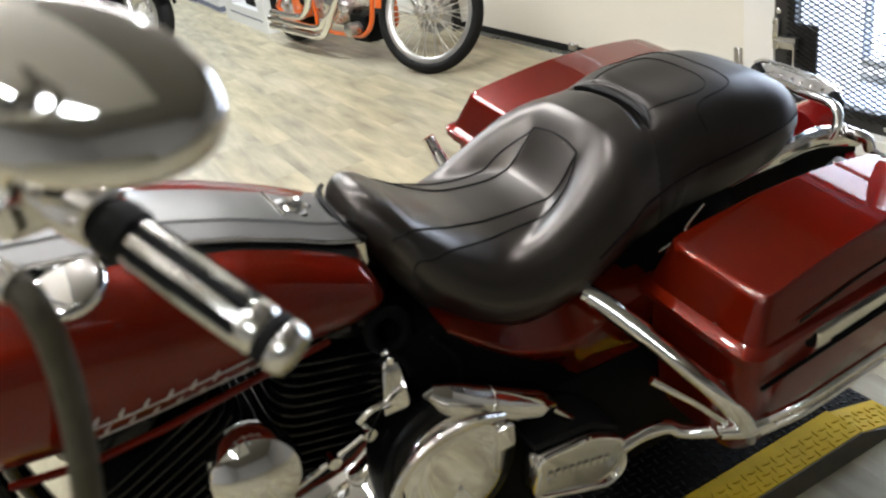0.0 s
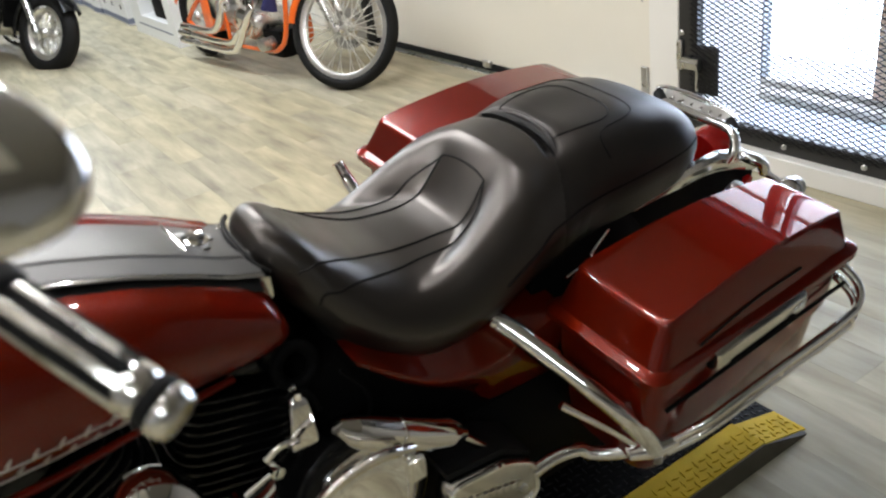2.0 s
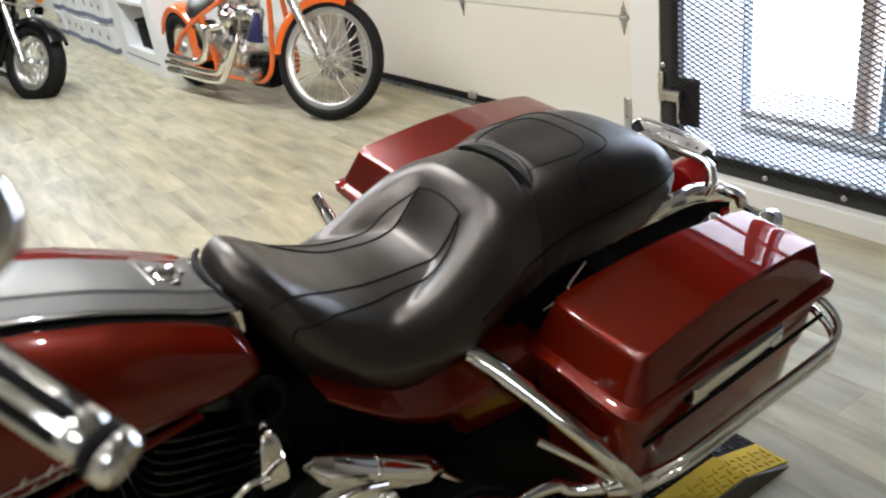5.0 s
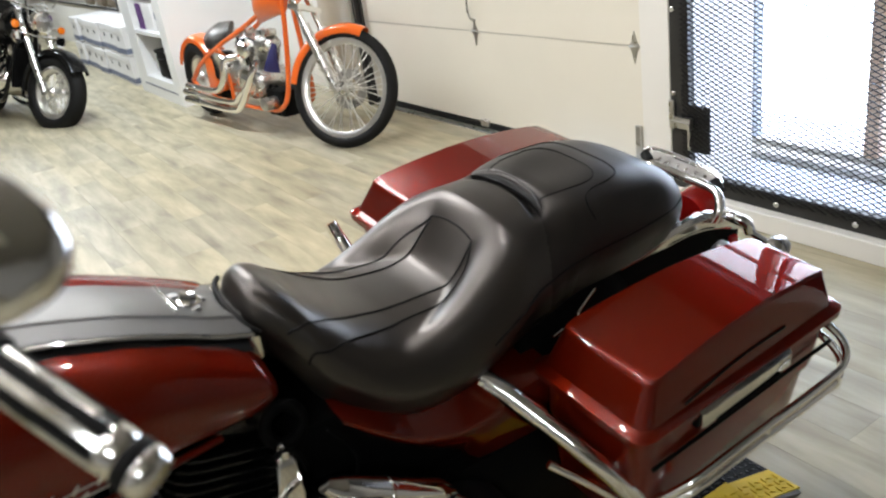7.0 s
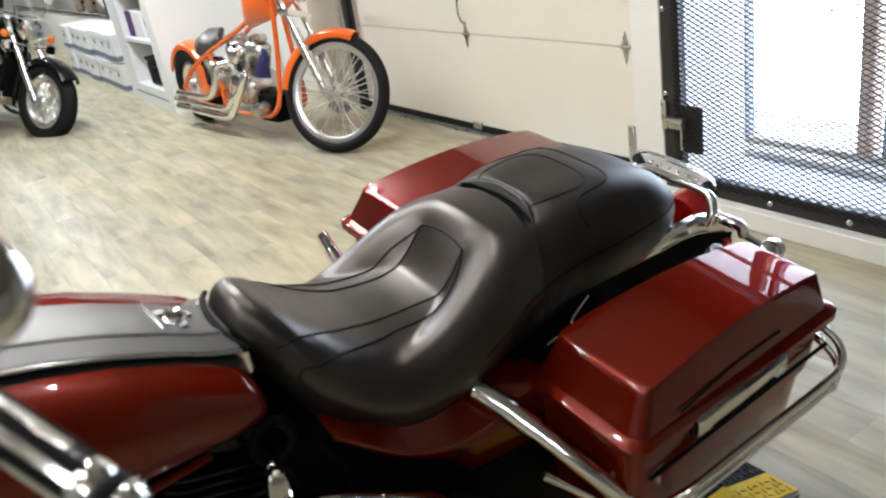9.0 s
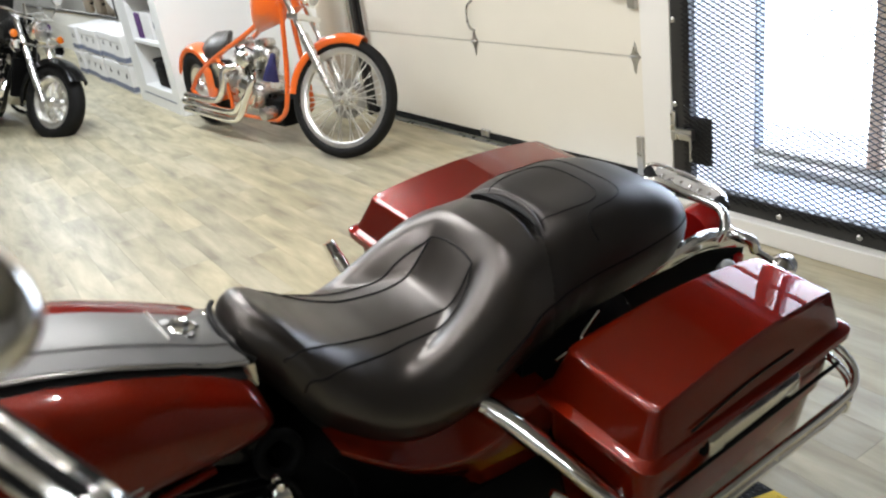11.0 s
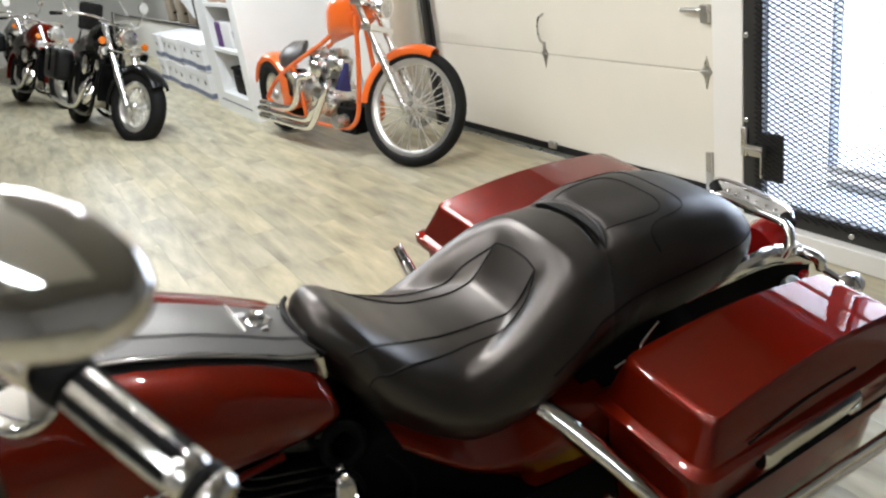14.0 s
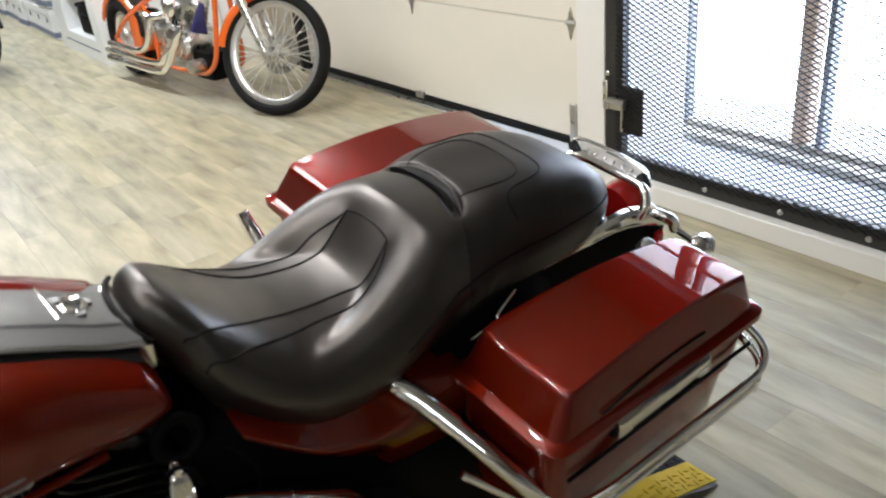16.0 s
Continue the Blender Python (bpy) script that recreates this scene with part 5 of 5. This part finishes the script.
for y in (11.55, 12.3, 13.1):
    ch = thing("office_chair", "tan upholstered office chair behind the window", "chair", pose(1.98, y, 0.0), "office chairs")
    part("backrest", block((-0.05, -0.2, 0.55), (0.04, 0.2, 0.98), 0.05, 3), M_TAN, ch)
    part("seat", block((0.0, -0.2, 0.42), (0.32, 0.2, 0.50), 0.03, 2), M_TAN, ch)
    for s in (-1, 1):
        part("armrest", tube([(0.25, s * 0.22, 0.48), (0.22, s * 0.24, 0.70), (-0.02, s * 0.22, 0.70)], 0.018, 8), M_MATTE, ch)
    part("column", rod((0.15, 0, 0.06), (0.15, 0, 0.43), 0.03, 10), M_STEEL_DARK, ch)
    for k in range(5):
        part("base_leg", rod((0.15, 0, 0.06), (0.15 + 0.24 * math.cos(k * 1.2566), 0.24 * math.sin(k * 1.2566), 0.03), 0.016, 8), M_MATTE, ch)


# ---- background motorcycles ----
def spoked_wheel(name, parent, c, R, r, width, spokes, axis=(0, 1, 0), tyre=M_TYRE, rim=M_RIM):
    w = thing(name)
    w.parent = parent
    m = Matrix.Translation(c) @ Vector(axis).to_track_quat("Z", "Y").to_matrix().to_4x4()
    f = width / r
    part("tyre", torus(R - r, r, m, 56, 14, f), tyre, w)
    ri = R - 2 * r + 0.012
    part("rim", lathe([(ri + 0.012, -width * 0.62), (ri + 0.014, -width * 0.5), (ri - 0.010, -width * 0.3), (ri - 0.016, 0), (ri - 0.010, width * 0.3), (ri + 0.014, width * 0.5), (ri + 0.012, width * 0.62), (ri - 0.016, width * 0.66), (ri - 0.040, width * 0.35), (ri - 0.040, -width * 0.35), (ri - 0.016, -width * 0.66), (ri + 0.012, -width * 0.62)], m, 56), rim, w)
    part("hub", lathe([(0.0, -0.075), (0.022, -0.075), (0.04, -0.06), (0.045, -0.05), (0.03, -0.035), (0.03, 0.035), (0.045, 0.05), (0.04, 0.06), (0.022, 0.075), (0, 0.075)], m, 24), M_ALU, w)
    for k in range(spokes):
        a = 2 * math.pi * k / spokes
        s = 1 if k % 2 else -1
        t = a + (0.42 if (k // 2) % 2 else -0.42)
        part("spoke", rod(m @ Vector((0.04 * math.cos(t), 0.04 * math.sin(t), 0.045 * s)), m @ Vector(((ri - 0.006) * math.cos(a), (ri - 0.006) * math.sin(a), 0.008 * s)), 0.0032, 6), rim, w)
    return w


def fender(name, parent, c, R, half, a0, a1, mat, label=""):
    """A curved guard over a wheel in the local x-z plane, angles from straight up towards the front."""
    rings = []
    for k in range(21):
        a = radians(a0 + (a1 - a0) * k / 20)
        prof = [(-half, -0.05), (-half, -0.015), (-half * 0.7, 0.006), (0, 0.016), (half * 0.7, 0.006), (half, -0.015), (half, -0.05)]
        prof += [(y * 0.94, d - 0.004) for y, d in prof[::-1]]
        rings.append([(c[0] + math.sin(a) * (R + d), c[1] + y, c[2] + math.cos(a) * (R + d)) for y, d in prof])
    return part(name, loft(rings), mat, parent, label, sharp=50)


def vtwin(parent, x, z, w, cases, fins):
    e = thing("engine")
    e.parent = parent
    part("crankcase", lathe([(0.0, -w), (0.11, -w), (0.135, -w * 0.6), (0.135, w * 0.6), (0.11, w), (0, w)], pose(x, 0, z, 90, 0, 0), 28), cases, e)
    part("gearbox", block((x - 0.34, -w * 0.8, z - 0.11), (x - 0.10, w * 0.8, z + 0.08), 0.03, 2), cases, e)
    for s in (1, -1):
        base, d = Vector((x, 0, z)), Vector((0.38 * s, 0, 0.92)).normalized()
        m = along(base + d * 0.10, base + d)
        bm = lathe([(0.055, 0), (0.055, 0.17), (0, 0.17)], m, 18)
        part("barrel", bm, fins, e)
        for k in range(9):
            zz = 0.012 + k * 0.018
            part("cooling_fin", lathe([(0.050, zz), (0.092, zz + 0.002), (0.092, zz + 0.007), (0.050, zz + 0.009)], m, 24), fins, e)
        hd = lathe([(0.09, 0.17), (0.095, 0.19), (0.09, 0.22), (0.06, 0.25), (0, 0.255)], m, 24)
        part("cylinder_head", hd, cases, e)
        part("rocker_box", block((x + 0.128 * s - 0.055, -0.05, z + 0.315), (x + 0.128 * s + 0.055, 0.05, z + 0.375), 0.018, 2), cases, e)
        for y in (-1, 1):
            part("plug_lead", tube([(x + 0.10 * s, y * 0.085, z + 0.30), (x + 0.05 * s, y * 0.125, z + 0.33), (x, y * 0.11, z + 0.24), (x - 0.02 * s, y * 0.10, z + 0.12)], 0.006, 6), M_MATTE, e)
        part("pushrod_tube", rod(base + Vector((0.02 * s, -w * 0.75, 0.05)), base + d * 0.27 + Vector((0, -w * 0.6, 0)), 0.011, 8), M_CHROME, e)
        part("pushrod_tube", rod(base + Vector((0.05 * s, w * 0.7, 0.05)), base + d * 0.27 + Vector((0, w * 0.7, 0)), 0.011, 8), M_CHROME, e)
    for s in (-1, 1):
        part("cover", lathe([(0.10, 0), (0.105, 0.012), (0.08, 0.03), (0.04, 0.036), (0, 0.038)], along((x - 0.02, s * w, z), (x - 0.02, s * (w + 1), z)), 28), M_CHROME, e)
        part("carburettor", lathe([(0.05, 0), (0.062, 0.02), (0.062, 0.05), (0.04, 0.07), (0, 0.072)], along((x, s * 0.08, z + 0.24), (x, s * 1.0, z + 0.26)), 22), M_CHROME, e)
    return e


# orange chopper: local x points to its front wheel, y to its left
CONTACT, REAR = Vector((1.49, 3.545, 0)), Vector((1.25, 5.56, 0))
HX = (CONTACT - REAR).length - 0.41
yaw = math.degrees(math.atan2(CONTACT.y - REAR.y, CONTACT.x - REAR.x))
chop = thing("chopper_motorcycle", "orange chopper motorcycle with spoked chrome wheels and long fork", "motorcycle", pose(REAR.x, REAR.y, 0, -1.5, 0, yaw))
front = thing("front_end")
front.parent = chop
NECK, RAKE = Vector((1.24, 0, 1.0)), Vector((-math.sin(radians(33)), 0, math.cos(radians(33))))
front.matrix_local = pose(HX - 1.28, 0, -0.012) @ Matrix.Translation(NECK) @ Matrix.Rotation(radians(30), 4, RAKE) @ Matrix.Translation(-NECK)
WB = 1.69
spoked_wheel("front_wheel", front, (WB, 0, 0.386), 0.386, 0.037, 0.042, 40)
spoked_wheel("rear_wheel", chop, (0, 0, 0.315), 0.315, 0.075, 0.085, 36)
fender("front_fender", front, (WB, 0, 0.386), 0.402, 0.048, -88, 20, M_ORANGE, "orange front fender")
fender("rear_fender", chop, (0.0, 0, 0.315), 0.340, 0.085, -72, 48, M_ORANGE, "orange rear fender")
steer = Vector((1.28, 0, 1.02))
for s in (-1, 1):
    a = steer + Vector((0.0, s * 0.10, 0.0))
    part("fork_tube", tube([a + Vector((-0.085, 0, 0.125)), a + Vector((0.165, 0, -0.27))], 0.021, 14, smooth=False), M_CHROME, front, "chrome fork tube")
    part("fork_slider", tube([a + Vector((0.15, 0, -0.245)), a + Vector((0.185, 0, -0.30)), (WB - 0.02, s * 0.085, 0.385), (WB, s * 0.08, 0.355)], [0.030, 0.032, 0.030, 0.020], 14, smooth=False), M_ALU, front, "polished fork slider")
    part("frame_down_tube", tube([(1.20, s * 0.03, 0.98), (1.19, s * 0.06, 0.62), (1.17, s * 0.10, 0.32), (1.10, s * 0.12, 0.21), (0.95, s * 0.12, 0.18), (0.40, s * 0.12, 0.18), (0.12, s * 0.13, 0.24), (0.0, s * 0.13, 0.31)], 0.0165, 12), M_ORANGE, chop, "orange frame tube")
    part("frame_seat_tube", tube([(1.20, s * 0.02, 1.00), (0.80, s * 0.05, 0.78), (0.42, s * 0.10, 0.60), (0.18, s * 0.13, 0.46), (0.0, s * 0.13, 0.31)], 0.0175, 12), M_ORANGE, chop, "orange frame tube")
    part("seat_post_tube", tube([(0.42, s * 0.10, 0.60), (0.50, s * 0.11, 0.36), (0.52, s * 0.12, 0.18)], 0.015, 10), M_ORANGE, chop)
part("neck", rod((1.18, 0, 1.08), (1.30, 0, 0.93), 0.045, 16), M_ORANGE, chop)
for z in (0.0, -0.16):
    part("triple_clamp", block((1.22 + (-z) * 0.6, -0.14, 1.03 + z), (1.31 + (-z) * 0.6, 0.14, 1.07 + z), 0.015, 2), M_CHROME, front)
rings = []
for k in range(17):
    t = k / 16
    x = 0.87 + 0.29 * t
    w, zt, zb = 0.096 * math.sin(math.pi * (0.10 + 0.82 * t)) ** 0.6, 0.985 + 0.10 * math.sin(math.pi * (0.2 + 0.6 * t)) + 0.06 * t, 0.77 + 0.08 * t
    rings.append([(x, w * math.cos(2 * math.pi * j / 24) * (1.0 if math.sin(2 * math.pi * j / 24) < 0 else 0.92), (zt + zb) / 2 + (zt - zb) / 2 * math.sin(2 * math.pi * j / 24)) for j in range(24)])
part("tank", loft(rings), M_ORANGE, chop, "teardrop orange tank", sharp=60)
part("tank_cap", lathe([(0.03, 0), (0.03, 0.014), (0, 0.018)], pose(1.0, 0, 1.10), 16), M_CHROME, chop)
part("seat", tube([(0.12, 0, 0.655), (0.22, 0, 0.660), (0.34, 0, 0.665), (0.44, 0, 0.70), (0.48, 0, 0.735)], [0.05, 0.12, 0.13, 0.10, 0.05], 20, flat=0.32), M_VINYL, chop, "black solo saddle")
vtwin(chop, 0.78, 0.36, 0.13, M_ALU, M_ALU)
part("oil_tank", lathe([(0.0, -0.13), (0.10, -0.13), (0.115, -0.11), (0.115, 0.11), (0.10, 0.13), (0, 0.13)], pose(0.40, 0, 0.45, 90, 0, 0), 26), M_CHROME, chop, "round chrome oil tank")
part("side_panel", block((0.22, -0.135, 0.24), (0.36, 0.135, 0.52), 0.03, 2), M_ORANGE, chop)
for dz in (0.0, 0.062):
    part("exhaust_pipe", tube([(0.90, -0.11, 0.52), (0.93, -0.175, 0.47), (0.86, -0.195, 0.36), (0.76, -0.205, 0.225 + dz), (0.62, -0.205, 0.155 + dz), (0.10, -0.205, 0.165 + dz), (0.03, -0.205, 0.168 + dz)], 0.026, 14), M_CHROME, chop, "chrome exhaust pipe")
    part("exhaust_tip", rod((0.05, -0.205, 0.168 + dz), (-0.02, -0.205, 0.171 + dz), 0.029, 14), M_CHROME_WORN, chop)
part("exhaust_pipe", tube([(0.66, -0.11, 0.54), (0.60, -0.18, 0.52), (0.58, -0.20, 0.40), (0.52, -0.205, 0.32), (0.40, -0.205, 0.280), (0.03, -0.205, 0.285)], 0.026, 14), M_CHROME, chop, "chrome exhaust pipe")
part("blue_cloth", tube([(1.12, -0.10, 0.66), (1.11, -0.13, 0.56), (1.08, -0.13, 0.47)], [0.015, 0.035, 0.055], 10, flat=0.3), M_BLUE, chop, "dark blue cloth")
part("oil_filter", lathe([(0.045, 0), (0.045, 0.11), (0.03, 0.12), (0, 0.12)], along((1.03, -0.10, 0.245), (1.03, -0.30, 0.245)), 20), M_STEEL, chop)
part("front_motor_plate", block((0.93, -0.115, 0.14), (1.12, 0.115, 0.33), 0.02, 2), M_MATTE, chop)
part("stand", tube([(0.62, 0.11, 0.12), (0.66, 0.20, 0.06), (0.68, 0.27, 0.012)], 0.012, 8), M_STEEL_DARK, chop)
hl = part("headlamp", lathe([(0.0, -0.11), (0.04, -0.10), (0.066, -0.05), (0.075, 0.0), (0.077, 0.012), (0.071, 0.014)], along((1.42, 0, 1.03), (2.4, 0, 0.95)), 28), M_CHROME, front, "chrome headlamp")
part("lamp_glass", lathe([(0.071, 0.010), (0.045, 0.020), (0, 0.025)], along((1.42, 0, 1.03), (2.4, 0, 0.95)), 28), M_ALU, hl)
part("handlebar", tube([(1.02, -0.40, 1.30), (1.10, -0.36, 1.30), (1.20, -0.22, 1.26), (1.22, -0.10, 1.14), (1.22, 0.10, 1.14), (1.20, 0.22, 1.26), (1.10, 0.36, 1.30), (1.02, 0.40, 1.30)], 0.0127, 12), M_CHROME, front, "chrome handlebar")
part("brake_disc", lathe([(0.07, 0), (0.13, 0), (0.13, 0.005), (0.07, 0.005), (0.07, 0)], Matrix.Translation((WB, 0.06, 0.386)) @ pose(0, 0, 0, -90, 0, 0), 32), M_STEEL, front)
part("brake_caliper", block((WB - 0.16, 0.045, 0.36), (WB - 0.08, 0.09, 0.45), 0.012, 2), M_CHROME, front)


for o in chop.children:
    if o != front and o.name.split(".")[0] != "rear_wheel" and o.name.split(".")[0] != "rear_fender":
        o.scale.x = HX / 1.28


# black cruiser, and a second one further in
def cruiser(place, label, paint, bags, shield, turn):
    b = thing("cruiser_motorcycle", label, "motorcycle", place)
    wb = 1.62
    f = thing("front_end")
    f.parent = b
    f.matrix_local = pose(1.25, 0, 0, 0, 0, turn) @ pose(-1.25, 0, 0)
    spoked_wheel("front_wheel", f, (wb, 0, 0.335), 0.335, 0.065, 0.068, 36)
    spoked_wheel("rear_wheel", b, (0, 0, 0.325), 0.325, 0.075, 0.08, 32)
    fender("front_fender", f, (wb, 0, 0.335), 0.36, 0.085, -95, 55, paint)
    fender("rear_fender", b, (0, 0, 0.325), 0.36, 0.11, -95, 40, paint)
    for s in (-1, 1):
        part("fork_tube", tube([(1.20, s * 0.11, 0.98), (1.45, s * 0.11, 0.58)], 0.024, 14, smooth=False), M_CHROME, f, "chrome fork tube")
        part("fork_slider", tube([(1.43, s * 0.11, 0.61), (1.60, s * 0.10, 0.33)], 0.031, 14, smooth=False), M_ALU, f, "polished fork slider")
        part("frame_rail", tube([(1.15, s * 0.05, 0.90), (1.05, s * 0.11, 0.40), (0.90, s * 0.12, 0.18), (0.30, s * 0.12, 0.18), (0.0, s * 0.13, 0.33)], 0.02, 10), M_BLACK, b)
        part("turn_signal", lathe([(0, -0.03), (0.022, -0.025), (0.034, 0.0), (0.030, 0.012), (0, 0.016)], along((1.34, s * 0.22, 0.86), (2.3, s * 0.22, 0.86)), 18), M_AMBER, f, "amber turn signal")
        part("signal_stalk", rod((1.30, s * 0.10, 0.86), (1.33, s * 0.20, 0.86), 0.009, 8), M_CHROME, f)
        part("exhaust_pipe", tube([(0.85, s * 0.12, 0.50), (0.90, s * 0.18, 0.40), (0.75, s * 0.19, 0.25), (0.4, s * 0.19, 0.20), (-0.30, s * 0.20, 0.21)], 0.023, 14), M_CHROME, b, "chrome exhaust pipe")
        part("mirror", lathe([(0, -0.012), (0.05, -0.01), (0.055, 0.0), (0.05, 0.008), (0, 0.012)], along((1.0, s * 0.42, 1.22), (1.6, s * 0.42, 1.22)), 20), M_CHROME, f)
        part("mirror_stem", tube([(1.0, s * 0.42, 1.21), (1.02, s * 0.40, 1.12), (1.02, s * 0.36, 1.05)], 0.007, 8), M_CHROME, f)
        part("grip", rod((0.86, s * 0.42, 1.02), (0.95, s * 0.36, 1.04), 0.018, 10), M_RUBBER, f)
        if bags:
            bag = part("leather_bag", block((-0.22, min(s * 0.16, s * 0.33), 0.42), (0.34, max(s * 0.16, s * 0.33), 0.73), 0.05, 3), M_SADDLE, b, "black studded leather saddlebag")
            for k in range(7):
                part("stud", lathe([(0.008, 0), (0.006, 0.004), (0, 0.006)], along((-0.15 + 0.065 * k, s * 0.33, 0.665), (-0.15 + 0.065 * k, s * 1, 0.665)), 8), M_CHROME, bag)
        part("fog_lamp", lathe([(0, -0.05), (0.04, -0.04), (0.055, 0.0), (0.05, 0.01), (0, 0.016)], along((1.36, s * 0.20, 0.76), (2.3, s * 0.20, 0.74)), 20), M_CHROME, f)
    part("tank", tube([(1.12, 0, 0.86), (1.0, 0, 0.88), (0.82, 0, 0.88), (0.62, 0, 0.84), (0.50, 0, 0.80)], [0.08, 0.17, 0.185, 0.16, 0.08], 24, flat=0.8), paint, b, "glossy tank")
    part("seat", tube([(0.52, 0, 0.76), (0.40, 0, 0.74), (0.22, 0, 0.75), (0.08, 0, 0.80), (-0.10, 0, 0.82), (-0.22, 0, 0.82)], [0.06, 0.16, 0.17, 0.14, 0.13, 0.06], 20, flat=0.42), M_VINYL, b, "black two-up saddle")
    vtwin(b, 0.72, 0.36, 0.13, M_CHROME, M_BLACK)
    hl = part("headlamp", lathe([(0.0, -0.13), (0.06, -0.12), (0.092, -0.05), (0.10, 0.0), (0.10, 0.014), (0.094, 0.018)], along((1.38, 0, 0.90), (2.4, 0, 0.86)), 28), M_CHROME, f, "chrome headlamp")
    part("lamp_glass", lathe([(0.094, 0.012), (0.06, 0.026), (0, 0.03)], along((1.38, 0, 0.90), (2.4, 0, 0.86)), 28), M_ALU, hl)
    part("handlebar", tube([(0.86, -0.42, 1.02), (0.98, -0.34, 1.05), (1.10, -0.18, 1.06), (1.14, 0, 1.03), (1.10, 0.18, 1.06), (0.98, 0.34, 1.05), (0.86, 0.42, 1.02)], 0.0127, 12), M_CHROME, f, "chrome handlebar")
    part("frame_cover", loft([[(x, y, z) for y, z in ((-w, a), (-w, b), (w, b), (w, a))] for x, w, a, b in ((0.12, 0.10, 0.34, 0.70), (0.45, 0.12, 0.28, 0.74), (0.62, 0.08, 0.24, 0.76), (0.95, 0.06, 0.40, 0.80), (1.08, 0.05, 0.50, 0.84))]), M_MATTE, b, "black frame cover", smooth=False)
    part("bag_strap", block((0.06, -0.345, 0.50), (0.10, -0.325, 0.72), 0.004, 1), M_MATTE, b) if bags else None
    part("air_cleaner", lathe([(0.085, 0), (0.09, 0.02), (0.07, 0.045), (0.03, 0.05), (0, 0.05)], along((0.74, -0.13, 0.62), (0.74, -1.0, 0.62)), 24), M_CHROME, b, "round chrome air cleaner")
    part("radiator", block((1.08, -0.10, 0.32), (1.13, 0.10, 0.66), 0.01, 1), M_MATTE, b)
    part("crossbar", tube([(1.34, -0.24, 0.80), (1.37, 0.0, 0.78), (1.34, 0.24, 0.80)], 0.010, 10), M_CHROME, f)
    part("stand", tube([(0.62, 0.11, 0.18), (0.66, 0.22, 0.08), (0.68, 0.28, 0.012)], 0.012, 8), M_BLACK, b)
    if shield:
        rings = []
        for k in range(13):
            t = k / 12
            z = 0.86 + 0.44 * t
            w = 0.16 + 0.10 * math.sin(math.pi * min(1, 0.2 + t * 0.62))
            if t > 0.75:
                w *= math.sqrt(max(0.02, 1 - ((t - 0.75) / 0.27) ** 2))
            row = [(1.36 - 0.30 * t - 0.16 * (2 * j / 12 - 1) ** 2, w * (2 * j / 12 - 1), z) for j in range(13)]
            rings.append(row + [(x - 0.004, y, zz) for x, y, zz in row[::-1]])
        sh = part("windshield", loft(rings), M_GLASS, f, "clear plastic windshield")
        sh.visible_shadow = False
        part("shield_brace", tube([(1.24, -0.20, 1.02), (1.27, 0, 1.00), (1.24, 0.20, 1.02)], 0.009, 8), M_CHROME, f)
        part("shield_strut", tube([(1.22, -0.02, 0.92), (1.16, -0.02, 1.12)], 0.012, 8, smooth=False), M_CHROME, f)
    return b


blk = cruiser(pose(-0.19, 8.40, 0.0, -21, 0, -84) @ Matrix.Scale(1.05, 4), "black cruiser motorcycle with windshield and studded leather bags", M_BLACK, True, True, 22)
part("rider_backrest", block((0.10, -0.11, 0.95), (0.15, 0.11, 1.22), 0.03, 3), M_SADDLE, blk, "black padded backrest")
part("backrest_bar", tube([(0.0, -0.08, 0.78), (0.11, -0.06, 1.0)], 0.009, 8, smooth=False), M_CHROME, blk)
part("backrest_bar", tube([(0.0, 0.08, 0.78), (0.11, 0.06, 1.0)], 0.009, 8, smooth=False), M_CHROME, blk)
cruiser(pose(-0.52, 15.0, 0, -12, 0, -83), "silver grey cruiser motorcycle with chrome trim", material("silver_paint", (0.36, 0.36, 0.37), 0.3, 0.5, coat=1.0, vary=0.1), True, False, 18)
cruiser(pose(-0.62, 11.3, 0, -18, 0, -78), "dark red cruiser motorcycle with chrome trim", M_RED, False, False, 18)

# ---- floor planks: those near the walk are parts, the rest joined ----
PWD, PLN = 0.152, 1.22
near, rest = [], []
for i in range(int(7.9 / PWD) + 1):
    x = -5.0 + i * PWD
    off = (i * 0.437) % 1.0 * PLN
    for j in range(-1, int(24.9 / PLN) + 2):
        y = -7.7 + j * PLN + off
        lo, hi = max(y, -7.5), min(y + PLN, 17.2)
        if hi - lo < 0.05 or x + PWD > 2.85:
            continue
        (near if -1.7 < x < 2.1 and -1.0 < y < 9.0 and hi - lo > PLN - 0.01 else rest).append((x, lo, hi))
g = 0.0002
pm = bpy.data.meshes.new("plank")
bm = bmesh.new()
loft([[(g, g, -0.0035), (PWD - g, g, -0.0035), (PWD - g, PLN - g, -0.0035), (g, PLN - g, -0.0035)], [(g, g, -0.001), (PWD - g, g, -0.001), (PWD - g, PLN - g, -0.001), (g, PLN - g, -0.001)], [(g * 2, g * 2, 0), (PWD - g * 2, g * 2, 0), (PWD - g * 2, PLN - g * 2, 0), (g * 2, PLN - g * 2, 0)]], bm=bm)
bmesh.ops.recalc_face_normals(bm, faces=bm.faces)
bm.to_mesh(pm)
bm.free()
pm.materials.append(M_PLANK)
near.sort(key=lambda p: abs(p[0] - 0.6) + 0.6 * abs(p[1] - 2.5))
for x, lo, hi in near[:300]:
    o = new("plank", pm)
    o.location = (x, lo, 0)
    o.parent = floor
bm = bmesh.new()
for x, lo, hi in near[300:] + rest:
    loft([[(x + a, lo + g, z), (x + PWD - a, lo + g, z), (x + PWD - a, hi - g, z), (x + a, hi - g, z)] for a, z in ((g, -0.0035), (g * 2, 0.0))], bm=bm)
tagged(part("plank_field", bm, M_PLANK, floor, smooth=False), kind="stuff")
